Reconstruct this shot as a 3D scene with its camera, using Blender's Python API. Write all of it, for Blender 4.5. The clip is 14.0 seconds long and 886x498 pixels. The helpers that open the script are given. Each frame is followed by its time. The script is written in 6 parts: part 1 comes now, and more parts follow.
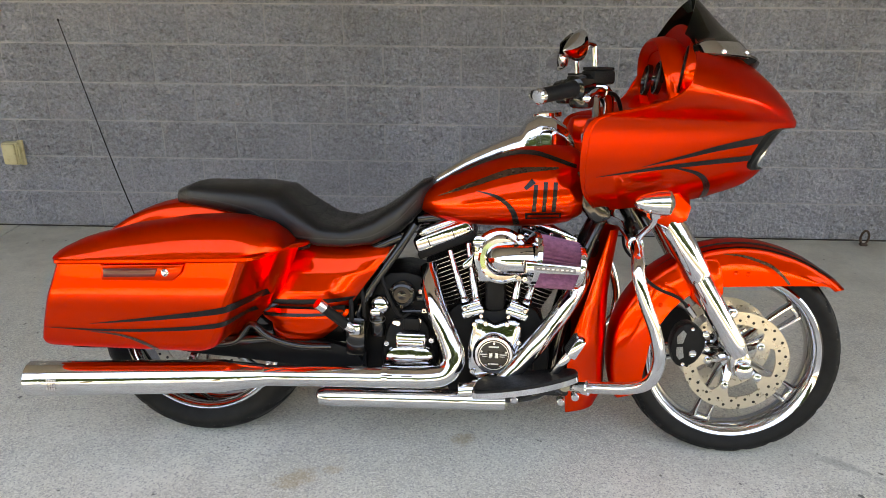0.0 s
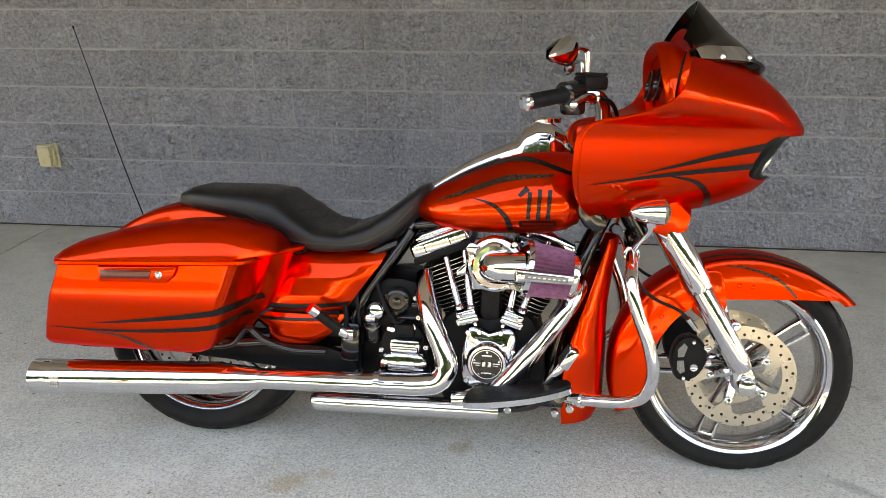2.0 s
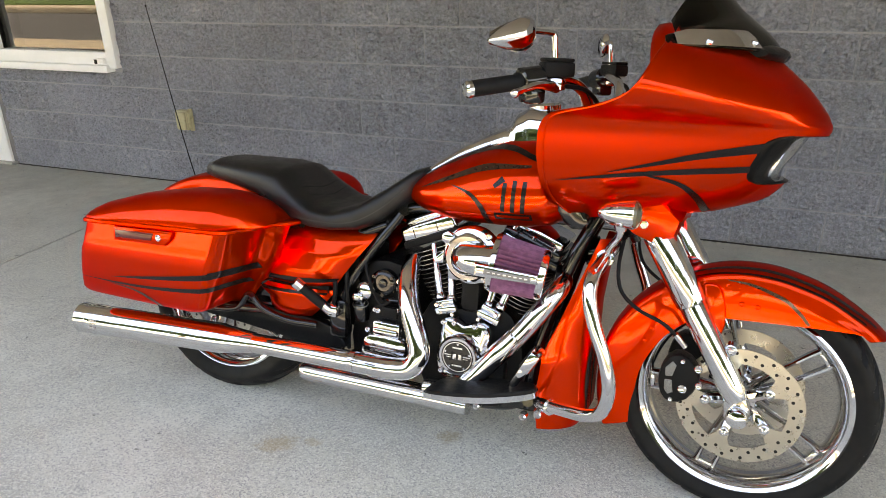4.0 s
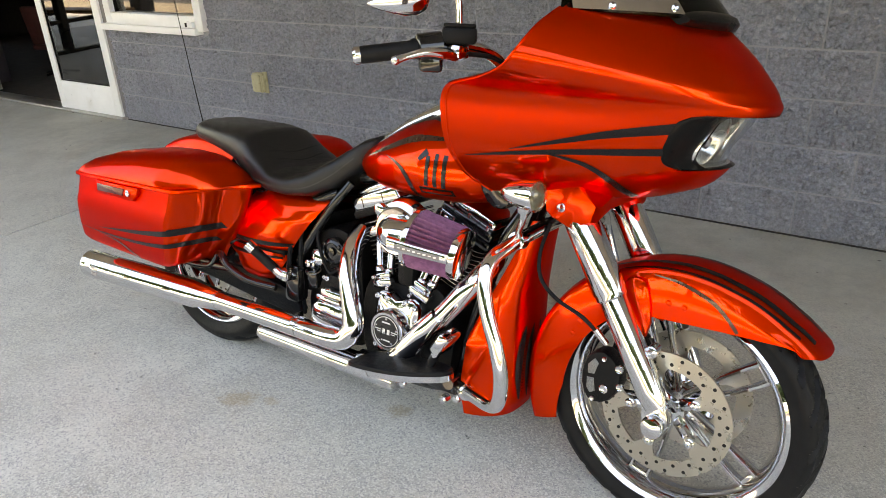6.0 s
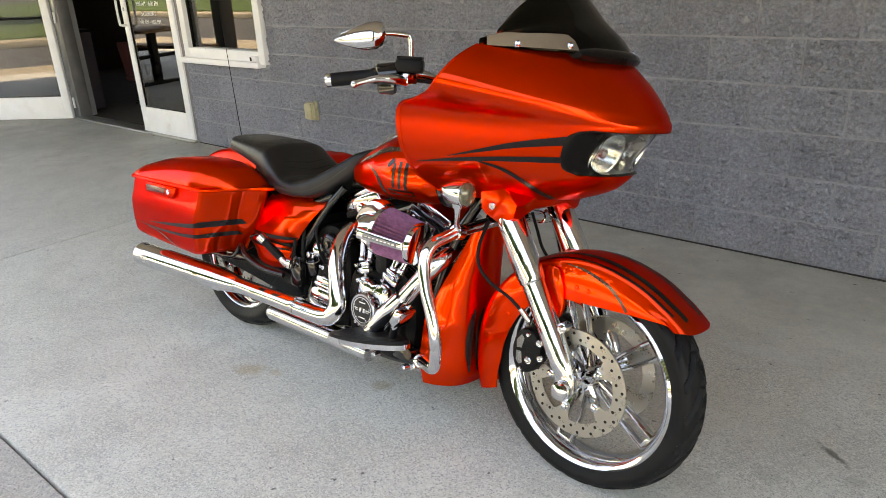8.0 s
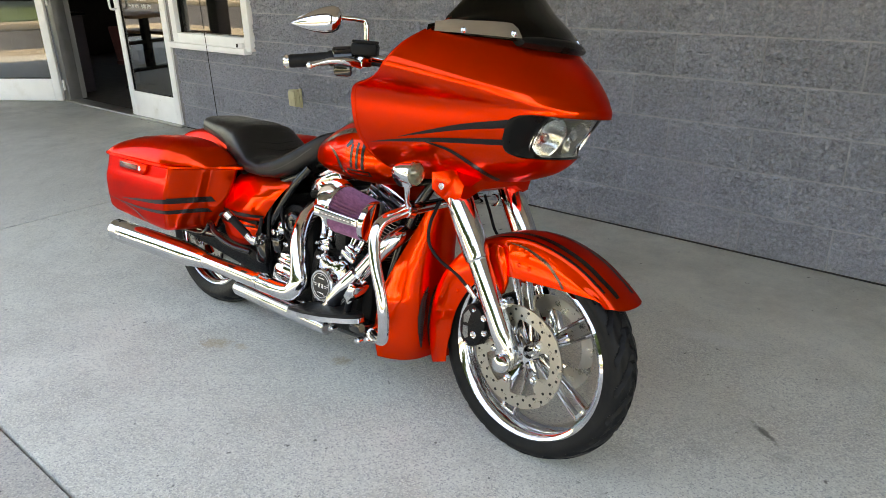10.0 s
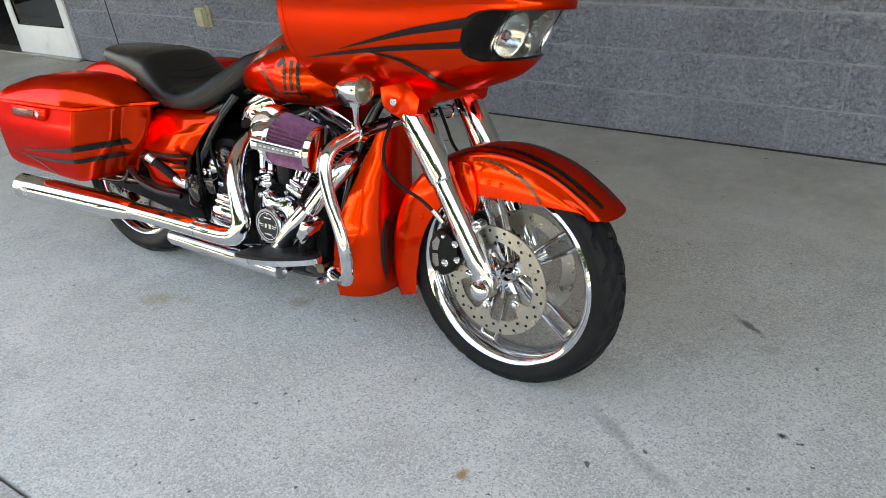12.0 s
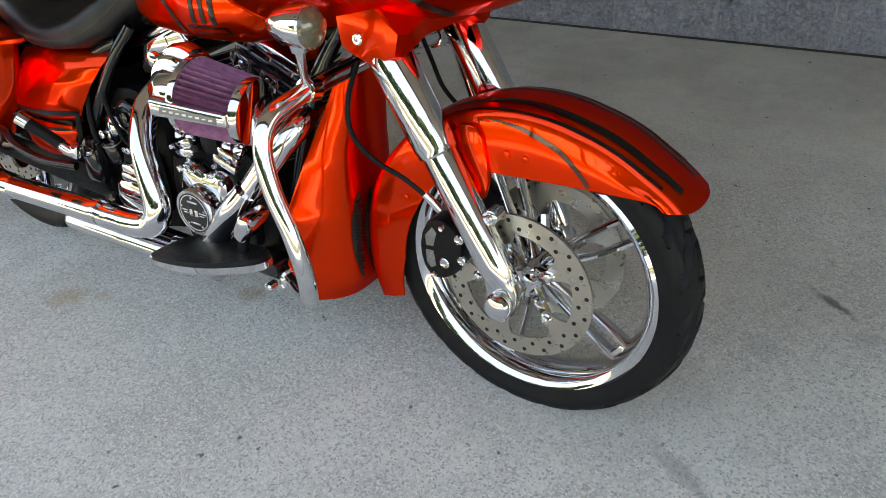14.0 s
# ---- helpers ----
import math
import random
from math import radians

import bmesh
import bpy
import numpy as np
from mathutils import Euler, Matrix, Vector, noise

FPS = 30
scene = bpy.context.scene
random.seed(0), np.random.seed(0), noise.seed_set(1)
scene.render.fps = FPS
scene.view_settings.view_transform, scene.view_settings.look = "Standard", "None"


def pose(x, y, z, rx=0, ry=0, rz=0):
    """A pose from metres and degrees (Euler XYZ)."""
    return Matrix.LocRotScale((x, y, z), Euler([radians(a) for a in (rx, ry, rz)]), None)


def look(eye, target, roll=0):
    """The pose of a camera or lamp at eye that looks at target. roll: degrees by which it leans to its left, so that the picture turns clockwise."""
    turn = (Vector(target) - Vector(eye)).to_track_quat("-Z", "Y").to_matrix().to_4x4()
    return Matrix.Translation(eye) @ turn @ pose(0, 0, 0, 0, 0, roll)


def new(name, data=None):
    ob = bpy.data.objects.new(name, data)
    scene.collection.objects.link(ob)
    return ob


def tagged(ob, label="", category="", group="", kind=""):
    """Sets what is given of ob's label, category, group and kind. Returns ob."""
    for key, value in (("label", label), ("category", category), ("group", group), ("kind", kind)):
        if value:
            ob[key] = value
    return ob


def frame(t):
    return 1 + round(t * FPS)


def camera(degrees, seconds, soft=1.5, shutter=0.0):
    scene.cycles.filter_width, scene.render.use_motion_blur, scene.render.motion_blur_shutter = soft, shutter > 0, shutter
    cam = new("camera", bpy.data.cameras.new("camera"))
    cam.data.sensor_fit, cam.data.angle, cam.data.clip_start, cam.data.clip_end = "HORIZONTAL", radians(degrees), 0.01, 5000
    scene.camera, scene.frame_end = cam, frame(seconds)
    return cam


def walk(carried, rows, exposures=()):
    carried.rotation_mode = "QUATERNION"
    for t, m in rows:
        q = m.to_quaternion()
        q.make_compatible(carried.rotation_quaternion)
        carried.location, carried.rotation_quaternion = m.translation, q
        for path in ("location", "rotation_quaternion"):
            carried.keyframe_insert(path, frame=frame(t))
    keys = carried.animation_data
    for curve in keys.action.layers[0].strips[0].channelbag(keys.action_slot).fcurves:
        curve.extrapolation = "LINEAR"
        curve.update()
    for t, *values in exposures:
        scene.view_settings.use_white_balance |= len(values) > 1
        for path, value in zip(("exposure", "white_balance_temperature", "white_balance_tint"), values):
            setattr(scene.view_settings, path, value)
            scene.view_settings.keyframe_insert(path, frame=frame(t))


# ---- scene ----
cam = camera(63.9, 14.0, soft=0.5)
PATH = [
    (0, (2.280, -2.332, 1.368), (2.215, -0.468, 0.647), 0.4),
    (0.5, (2.252, -2.330, 1.378), (2.204, -0.457, 0.679), 0.3),
    (1, (2.210, -2.324, 1.384), (2.199, -0.450, 0.686), -0.8),
    (1.5, (2.261, -2.313, 1.370), (2.221, -0.439, 0.673), -1.7),
    (2, (2.419, -2.305, 1.368), (2.228, -0.445, 0.659), -0.1),
    (2.2, (2.486, -2.309, 1.366), (2.248, -0.454, 0.660), -0.4),
    (4.3, (3.022, -2.099, 1.383), (2.287, -0.407, 0.612), -2.2),
    (4.5, (3.068, -2.086, 1.381), (2.32, -0.396, 0.616), -2.7),
    (5, (3.163, -1.977, 1.358), (2.41, -0.289, 0.594), -1.6),
    (5.5, (3.258, -1.872, 1.355), (2.394, -0.267, 0.532), -1.1),
    (6, (3.407, -1.82, 1.352), (2.378, -0.324, 0.513), -2.6),
    (6.5, (3.569, -1.786, 1.358), (2.397, -0.392, 0.531), -2.7),
    (7, (3.655, -1.817, 1.36), (2.424, -0.45, 0.575), -4.5),
    (7.5, (3.749, -1.904, 1.359), (2.546, -0.494, 0.607), -2.8),
    (8, (3.88, -1.94, 1.372), (2.667, -0.532, 0.634), -2.7),
    (8.2, (3.953, -1.921, 1.374), (2.706, -0.54, 0.64), -2.1),
    (10.3, (4.062, -1.939, 1.344), (2.866, -0.524, 0.59), -1.1),
    (10.5, (4.075, -1.923, 1.335), (2.879, -0.513, 0.572), -1.3),
    (11, (4.026, -1.895, 1.331), (2.877, -0.483, 0.501), -2.0),
    (11.5, (3.927, -1.864, 1.331), (2.859, -0.444, 0.412), -4.8),
    (12, (3.864, -1.834, 1.314), (2.864, -0.41, 0.328), -5.1),
    (12.5, (3.811, -1.713, 1.285), (2.803, -0.335, 0.244), -4.7),
    (13, (3.751, -1.547, 1.261), (2.722, -0.255, 0.133), -5.5),
    (13.5, (3.631, -1.468, 1.231), (2.647, -0.23, 0.008), -6.6),
    (14, (3.5, -1.379, 1.214), (2.648, -0.065, -0.031), -7.2),
]
EXPOSURE = (2.95, 10500, 16)
walk(cam, [(t, look(eye, target, roll)) for t, eye, target, roll in PATH], [(0, *EXPOSURE), (8, *EXPOSURE), (10.5, EXPOSURE[0] - 0.04, 9500, 12), (12, EXPOSURE[0] - 0.08, 9300, 12), (14, EXPOSURE[0] - 0.34, 9300, 12)])

# ---- world, sun, exposure ----
SUN_EL, SUN_ROT = 74.0, 25.0
world = bpy.data.worlds.new("sky")
scene.world = world
world.use_nodes = True
wt = world.node_tree
sky = wt.nodes.new("ShaderNodeTexSky")
sky.sky_type = "NISHITA"
sky.sun_disc = False
sky.sun_elevation, sky.sun_rotation = radians(SUN_EL), radians(SUN_ROT)
wt.nodes["Background"].inputs["Strength"].default_value = 0.15
wt.links.new(sky.outputs[0], wt.nodes["Background"].inputs["Color"])

sun = new("sun", bpy.data.lights.new("sun", "SUN"))
sun.data.energy, sun.data.angle, sun.data.color = 3.0, radians(0.6), (1.0, 0.95, 0.87)
sun_way = Vector((math.sin(radians(SUN_ROT)) * math.cos(radians(SUN_EL)), math.cos(radians(SUN_ROT)) * math.cos(radians(SUN_EL)), math.sin(radians(SUN_EL))))
sun.matrix_world = look(sun_way * 40, (0, 0, 0))


# ---- materials ----
def mat(name, color, rough=0.5, metal=0.0, coat=0.0, var=0.12, scale=9.0, bump=0.0, bscale=120.0, rvar=0.08, dark=None, dscale=2.2, dlow=0.55, dhigh=0.7, spec=0.5, coords="Object", detail=4.0):
    """A surface with colour drift at two scales, uneven gloss and fine relief. dark: the colour of larger stains."""
    m = bpy.data.materials.new(name)
    m.use_nodes = True
    nt = m.node_tree
    b = nt.nodes["Principled BSDF"]
    L = nt.links.new
    if coords == "World":
        src = nt.nodes.new("ShaderNodeNewGeometry").outputs["Position"]
    else:
        src = nt.nodes.new("ShaderNodeTexCoord").outputs["Object"]

    def noise_at(s, d=detail, r=0.6):
        n = nt.nodes.new("ShaderNodeTexNoise")
        n.inputs["Scale"].default_value, n.inputs["Detail"].default_value, n.inputs["Roughness"].default_value = s, d, r
        L(src, n.inputs["Vector"])
        return n.outputs["Fac"]

    def mix(fac, a, c):
        x = nt.nodes.new("ShaderNodeMix")
        x.data_type = "RGBA"
        for sock, v in ((x.inputs["Factor"], fac), (x.inputs["A"], a), (x.inputs["B"], c)):
            if isinstance(v, (tuple, list)):
                sock.default_value = (*v, 1) if len(v) == 3 else v
            elif isinstance(v, (int, float)):
                sock.default_value = v
            else:
                L(v, sock)
        return x.outputs["Result"]

    def ramp(fac, lo, hi, a=0.0, c=1.0):
        x = nt.nodes.new("ShaderNodeMapRange")
        x.inputs["From Min"].default_value, x.inputs["From Max"].default_value = lo, hi
        x.inputs["To Min"].default_value, x.inputs["To Max"].default_value = a, c
        L(fac, x.inputs["Value"])
        return x.outputs["Result"]

    col = mix(ramp(noise_at(scale), 0.3, 0.7), tuple(c * (1 - var) for c in color), tuple(min(1, c * (1 + var)) for c in color))
    if dark:
        col = mix(ramp(noise_at(dscale, 6.0), dlow, dhigh), col, dark)
    L(col, b.inputs["Base Color"])
    L(ramp(noise_at(scale * 2.3), 0.3, 0.7, max(0, rough - rvar), min(1, rough + rvar)), b.inputs["Roughness"])
    b.inputs["Metallic"].default_value = metal
    b.inputs["Specular IOR Level"].default_value = spec
    b.inputs["Coat Weight"].default_value = coat
    b.inputs["Coat Roughness"].default_value = 0.012
    if bump:
        bn = nt.nodes.new("ShaderNodeBump")
        bn.inputs["Strength"].default_value = bump
        bn.inputs["Distance"].default_value = 0.004
        L(noise_at(bscale, 6.0, 0.65), bn.inputs["Height"])
        L(bn.outputs["Normal"], b.inputs["Normal"])
    return m


def candy_paint(name, color, edge, flake, gloss, share):
    """Tinted clear coat over metal flake: a broad glow and, within it, a sharp tinted reflection."""
    m = mat(name, color, flake, 0.84, 0.12, var=0.06, scale=900, rvar=0.02, spec=0.0)
    nt = m.node_tree
    b = nt.nodes["Principled BSDF"]
    top = nt.nodes.new("ShaderNodeBsdfPrincipled")
    top.inputs["Metallic"].default_value, top.inputs["Roughness"].default_value = 1.0, gloss
    nt.links.new(b.inputs["Base Color"].links[0].from_socket, top.inputs["Base Color"])
    for x in (b, top):
        x.inputs["Specular Tint"].default_value = edge
    blend = nt.nodes.new("ShaderNodeMixShader")
    blend.inputs[0].default_value = share
    nt.links.new(b.outputs[0], blend.inputs[1])
    nt.links.new(top.outputs[0], blend.inputs[2])
    nt.links.new(blend.outputs[0], nt.nodes["Material Output"].inputs["Surface"])
    return m


PAINT = candy_paint("candy_orange_paint", (0.88, 0.034, 0.0004), (1.0, 0.14, 0.01, 1), 0.32, 0.025, 0.49)
PAINT_DARK = mat("charcoal_stripe_paint", (0.006, 0.004, 0.004), 0.3, 0.0, 0.25, var=0.2, scale=300, spec=0.2)
PAINT_GREY = mat("smoke_stripe_paint", (0.055, 0.022, 0.012), 0.3, 0.5, 0.6, var=0.3, scale=40)
CHROME = mat("chrome", (0.70, 0.70, 0.71), 0.035, 1.0, var=0.02, scale=30, rvar=0.025)
SATIN = mat("satin_steel", (0.50, 0.47, 0.41), 0.30, 1.0, var=0.05, scale=25, rvar=0.05)
LAMP_GREY = mat("grey_lamp_tray", (0.30, 0.31, 0.31), 0.35, 0.6, var=0.1, scale=20)
REFLECTOR = mat("lamp_reflector", (0.86, 0.86, 0.83), 0.22, 1.0, var=0.04, scale=20)
ALUMINIUM = mat("cast_aluminium", (0.55, 0.55, 0.56), 0.33, 1.0, var=0.08, scale=40)
GLOSS_BLACK = mat("gloss_black_enamel", (0.006, 0.006, 0.0065), 0.10, 0.0, 0.3, var=0.3, scale=14)
WRINKLE = mat("wrinkle_black", (0.0045, 0.0045, 0.005), 0.42, 0.0, var=0.3, bump=0.35, bscale=900, spec=0.18)
PLASTIC = mat("matt_black_plastic", (0.005, 0.005, 0.0052), 0.33, var=0.2, bump=0.1, bscale=500, spec=0.12)
RUBBER = mat("tyre_rubber", (0.0085, 0.0087, 0.0095), 0.48, var=0.25, scale=30, bump=0.15, bscale=300, dark=(0.012, 0.0118, 0.0118), dscale=9, spec=0.14)
LEATHER = mat("black_leather", (0.006, 0.0062, 0.007), 0.34, var=0.2, scale=20, bump=0.30, bscale=420, rvar=0.06, spec=0.45)
STITCH = mat("grey_thread", (0.04, 0.04, 0.04), 0.8)
MESH_GREY = mat("grey_woven_mesh", (0.22, 0.22, 0.21), 0.5, 0.4, var=0.5, scale=420, bump=0.5, bscale=500)
FILTER = mat("purple_filter_gauze", (0.27, 0.10, 0.19), 0.7, var=0.3, scale=60, bump=0.15, bscale=700)
RED_LENS = mat("dark_red_lens", (0.10, 0.008, 0.006), 0.16, 0.0, 0.2, var=0.15)
SMOKE_LENS = mat("smoked_lens", (0.10, 0.095, 0.06), 0.12, 0.0, 1.0, var=0.25, scale=90)
SCRIPT = mat("silver_script", (0.75, 0.75, 0.76), 0.3, 0.6)
BADGE = mat("black_badge", (0.02, 0.02, 0.02), 0.3, 0.2)
HOLE = mat("dark_drilling", (0.012, 0.011, 0.010), 0.9)
WHITE_FRAME = mat("white_coated_aluminium", (0.86, 0.87, 0.89), 0.35, 0.0, var=0.04, scale=5, dark=(0.72, 0.71, 0.69), dscale=3.5, dlow=0.6, dhigh=0.85)
GREY_FRAME = mat("grey_anodised_frame", (0.22, 0.22, 0.23), 0.4, 0.5, var=0.08)
BEIGE = mat("aged_beige_plastic", (0.47, 0.43, 0.27), 0.45, var=0.1, scale=14, dark=(0.33, 0.29, 0.17), dscale=20)
IRON = mat("rusty_iron", (0.07, 0.045, 0.035), 0.8, 0.3, var=0.4, scale=50, bump=0.5)
STEEL_SILL = mat("worn_threshold", (0.42, 0.42, 0.41), 0.4, 0.9, var=0.15, scale=20)
# Wall, floor and chair inside: the unlit room's dimness is put into these colours.
INTERIOR = mat("interior_wall_dimmed", (0.045, 0.04, 0.038), 0.8, var=0.1)
INTERIOR_FLOOR = mat("brown_floor_dimmed", (0.05, 0.036, 0.024), 0.9, var=0.2, scale=6)
DARK_RED = mat("dark_red_upholstery", (0.05, 0.010, 0.010), 0.6, var=0.2)
MAUVE = mat("dull_mauve_panel", (0.085, 0.07, 0.085), 0.5, var=0.1)
SOFFIT = mat("painted_soffit", (0.30, 0.28, 0.25), 0.7, var=0.06, scale=2)
DARK_TRIM = mat("dark_brown_trim_paint", (0.045, 0.035, 0.03), 0.5, var=0.1, scale=6)
ASPHALT = mat("worn_asphalt", (0.065, 0.064, 0.060), 0.85, var=0.25, scale=3, bump=0.4, bscale=60, coords="World")
KERB = mat("tan_concrete", (0.34, 0.29, 0.205), 0.85, var=0.12, scale=2, bump=0.2, coords="World")
GRASS = mat("mown_grass", (0.055, 0.095, 0.016), 0.9, var=0.35, scale=0.8, bump=0.8, bscale=30, coords="World")
WOOD = mat("stained_bench_wood", (0.30, 0.15, 0.06), 0.55, var=0.25, scale=18)
BARK = mat("bark", (0.10, 0.075, 0.05), 0.9, var=0.3, scale=12, bump=0.6, bscale=40)
LEAF = mat("leaf_green", (0.032, 0.06, 0.015), 0.6, var=0.4, scale=3)


def block_mat(name, color, bump, joint=False):
    """Grey masonry paint over split-face concrete: coarse chipped relief and fine pits, each block a little different."""
    m = bpy.data.materials.new(name)
    m.use_nodes = True
    nt = m.node_tree
    b, L = nt.nodes["Principled BSDF"], nt.links.new
    geo = nt.nodes.new("ShaderNodeNewGeometry").outputs["Position"]
    info = nt.nodes.new("ShaderNodeObjectInfo").outputs["Random"]

    def tex(scale, d, r=0.6):
        n = nt.nodes.new("ShaderNodeTexNoise")
        n.inputs["Scale"].default_value, n.inputs["Detail"].default_value, n.inputs["Roughness"].default_value = scale, d, r
        L(geo, n.inputs["Vector"])
        return n.outputs["Fac"]

    def rng(v, lo, hi, a, c):
        x = nt.nodes.new("ShaderNodeMapRange")
        for k, val in (("From Min", lo), ("From Max", hi), ("To Min", a), ("To Max", c)):
            x.inputs[k].default_value = val
        L(v, x.inputs["Value"])
        return x.outputs["Result"]

    def math_node(op, a, c):
        x = nt.nodes.new("ShaderNodeMath")
        x.operation = op
        for i, v in enumerate((a, c)):
            if isinstance(v, float):
                x.inputs[i].default_value = v
            else:
                L(v, x.inputs[i])
        return x.outputs[0]

    k = math_node("MULTIPLY", rng(tex(1.7, 5), 0.3, 0.7, 0.90, 1.10), rng(tex(150, 5, 0.7), 0.30, 0.70, 0.88, 1.12))
    k = math_node("MULTIPLY", k, rng(info, 0, 1, 0.94, 1.06))
    # Shading of chips and pits is also put into the colour, as random mottle.
    if not joint:
        k = math_node("MULTIPLY", k, rng(tex(64, 8, 0.72), 0.34, 0.62, 0.68, 1.16))
    mixer = nt.nodes.new("ShaderNodeVectorMath")
    mixer.operation = "SCALE"
    mixer.inputs[0].default_value = color
    L(k, mixer.inputs["Scale"])
    L(mixer.outputs[0], b.inputs["Base Color"])
    b.inputs["Roughness"].default_value = 0.72
    b.inputs["Specular IOR Level"].default_value = 0.3
    h = math_node("ADD", tex(26, 9, 0.70), math_node("MULTIPLY", tex(120, 4, 0.65), 0.16))
    bn = nt.nodes.new("ShaderNodeBump")
    bn.inputs["Strength"].default_value, bn.inputs["Distance"].default_value = bump, 0.02
    L(h, bn.inputs["Height"])
    L(bn.outputs["Normal"], b.inputs["Normal"])
    return m


BLOCK = block_mat("grey_split_face_paint", (0.315, 0.330, 0.380), 1.0)
JOINT = block_mat("grey_painted_mortar", (0.37, 0.378, 0.405), 0.10, True)


def concrete_mat():
    """Broomed, weathered grey concrete with fine aggregate pits, rusty spots and dark scuffs."""
    m = bpy.data.materials.new("weathered_concrete")
    m.use_nodes = True
    nt = m.node_tree
    b, L = nt.nodes["Principled BSDF"], nt.links.new
    geo = nt.nodes.new("ShaderNodeNewGeometry").outputs["Position"]

    def tex(scale, d=5.0, r=0.6, kind="ShaderNodeTexNoise"):
        n = nt.nodes.new(kind)
        n.inputs["Scale"].default_value = scale
        if kind == "ShaderNodeTexNoise":
            n.inputs["Detail"].default_value, n.inputs["Roughness"].default_value = d, r
        L(geo, n.inputs["Vector"])
        return n.outputs["Fac" if kind == "ShaderNodeTexNoise" else "Distance"]

    def rng(v, lo, hi, a, c):
        x = nt.nodes.new("ShaderNodeMapRange")
        for k, val in (("From Min", lo), ("From Max", hi), ("To Min", a), ("To Max", c)):
            x.inputs[k].default_value = val
        L(v, x.inputs["Value"])
        return x.outputs["Result"]

    def mix(fac, a, c, kind="MIX"):
        x = nt.nodes.new("ShaderNodeMix")
        x.data_type, x.blend_type = "RGBA", kind
        for sock, v in ((x.inputs["Factor"], fac), (x.inputs["A"], a), (x.inputs["B"], c)):
            if isinstance(v, tuple):
                sock.default_value = (*v, 1)
            elif isinstance(v, float):
                sock.default_value = v
            else:
                L(v, sock)
        return x.outputs["Result"]

    col = mix(rng(tex(0.9, 6), 0.35, 0.65, 0, 1), (0.49, 0.485, 0.42), (0.64, 0.628, 0.56))
    col = mix(rng(tex(3.2, 7, 0.7), 0.44, 0.70, 0, 1.0), col, (0.40, 0.385, 0.335))
    col = mix(rng(tex(14, 6, 0.7), 0.45, 0.75, 0, 0.6), col, (0.42, 0.415, 0.395))
    # bare, smooth band along the wall, broomed elsewhere
    sx = nt.nodes.new("ShaderNodeSeparateXYZ")
    L(geo, sx.inputs[0])
    rough_part = rng(sx.outputs["Y"], 0.35, 0.95, 1.0, 0.25)

    def times(a, c):
        x = nt.nodes.new("ShaderNodeMath")
        x.operation = "MULTIPLY"
        L(a, x.inputs[0])
        L(c, x.inputs[1])
        return x.outputs[0]

    def grains(scale, lo, hi):
        n = nt.nodes.new("ShaderNodeTexVoronoi")
        n.inputs["Scale"].default_value = scale
        L(geo, n.inputs["Vector"])
        s = nt.nodes.new("ShaderNodeSeparateColor")
        L(n.outputs["Color"], s.inputs[0])
        return rng(s.outputs[0], lo, hi, 0.0, 1.0)

    col = mix(times(grains(255, 0.35, 1.0), rough_part), col, (0.70, 0.688, 0.625))
    col = mix(times(grains(235, 0.72, 0.98), rough_part), col, (0.34, 0.34, 0.33))
    col = mix(times(rng(tex(95, 5, 0.75), 0.52, 0.66, 0, 0.5), rough_part), col, (0.30, 0.30, 0.285))
    col = mix(rng(tex(26, 3, 0.5), 0.70, 0.74, 0, 0.9), col, (0.10, 0.10, 0.095))
    # stains with soft, ragged edges: place, reach and colour
    rag = rng(tex(38, 5, 0.7), 0.3, 0.7, -0.5, 0.5)
    for x, y, rx, ry, turn, k, c in ((1.80, -0.665, 0.060, 0.035, 30, 0.48, (0.40, 0.28, 0.13)), (1.90, -0.62, 0.028, 0.020, 0, 0.36, (0.40, 0.28, 0.13)), (2.283, -0.455, 0.036, 0.028, 20, 0.48, (0.36, 0.26, 0.13)), (3.164, -0.839, 0.016, 0.016, 0, 0.9, (0.40, 0.22, 0.08)), (3.62, 0.06, 0.055, 0.012, -35, 0.95, (0.07, 0.07, 0.065)), (3.787, -0.362, 0.013, 0.010, 0, 1.0, (0.05, 0.05, 0.05)), (3.42, -0.53, 0.085, 0.022, -35, 0.5, (0.22, 0.22, 0.21)), (3.55, -0.62, 0.09, 0.020, -20, 0.4, (0.22, 0.22, 0.21)), (3.50, -0.14, 0.05, 0.035, 0, 0.25, (0.22, 0.21, 0.20)), (3.25, -0.42, 0.42, 0.16, 20, 0.3, (0.40, 0.38, 0.33)), (3.3, 0.1, 0.5, 0.22, -10, 0.3, (0.42, 0.39, 0.33)), (3.30, 0.55, 0.16, 0.05, 10, 0.35, (0.66, 0.66, 0.64)), (3.70, -0.03, 0.03, 0.02, 0, 0.3, (0.18, 0.17, 0.16))):
        mp = nt.nodes.new("ShaderNodeMapping")
        mp.vector_type = "TEXTURE"
        mp.inputs["Location"].default_value, mp.inputs["Rotation"].default_value, mp.inputs["Scale"].default_value = (x, y, 0), (0, 0, radians(turn)), (rx, ry, 1)
        L(geo, mp.inputs["Vector"])
        ln = nt.nodes.new("ShaderNodeVectorMath")
        ln.operation = "LENGTH"
        L(mp.outputs[0], ln.inputs[0])
        ad = nt.nodes.new("ShaderNodeMath")
        L(ln.outputs["Value"], ad.inputs[0])
        L(rag, ad.inputs[1])
        col = mix(rng(ad.outputs[0], 0.5, 1.25, k, 0.0), col, c)
    L(col, b.inputs["Base Color"])
    b.inputs["Roughness"].default_value = 0.82
    b.inputs["Specular IOR Level"].default_value = 0.35
    bn = nt.nodes.new("ShaderNodeBump")
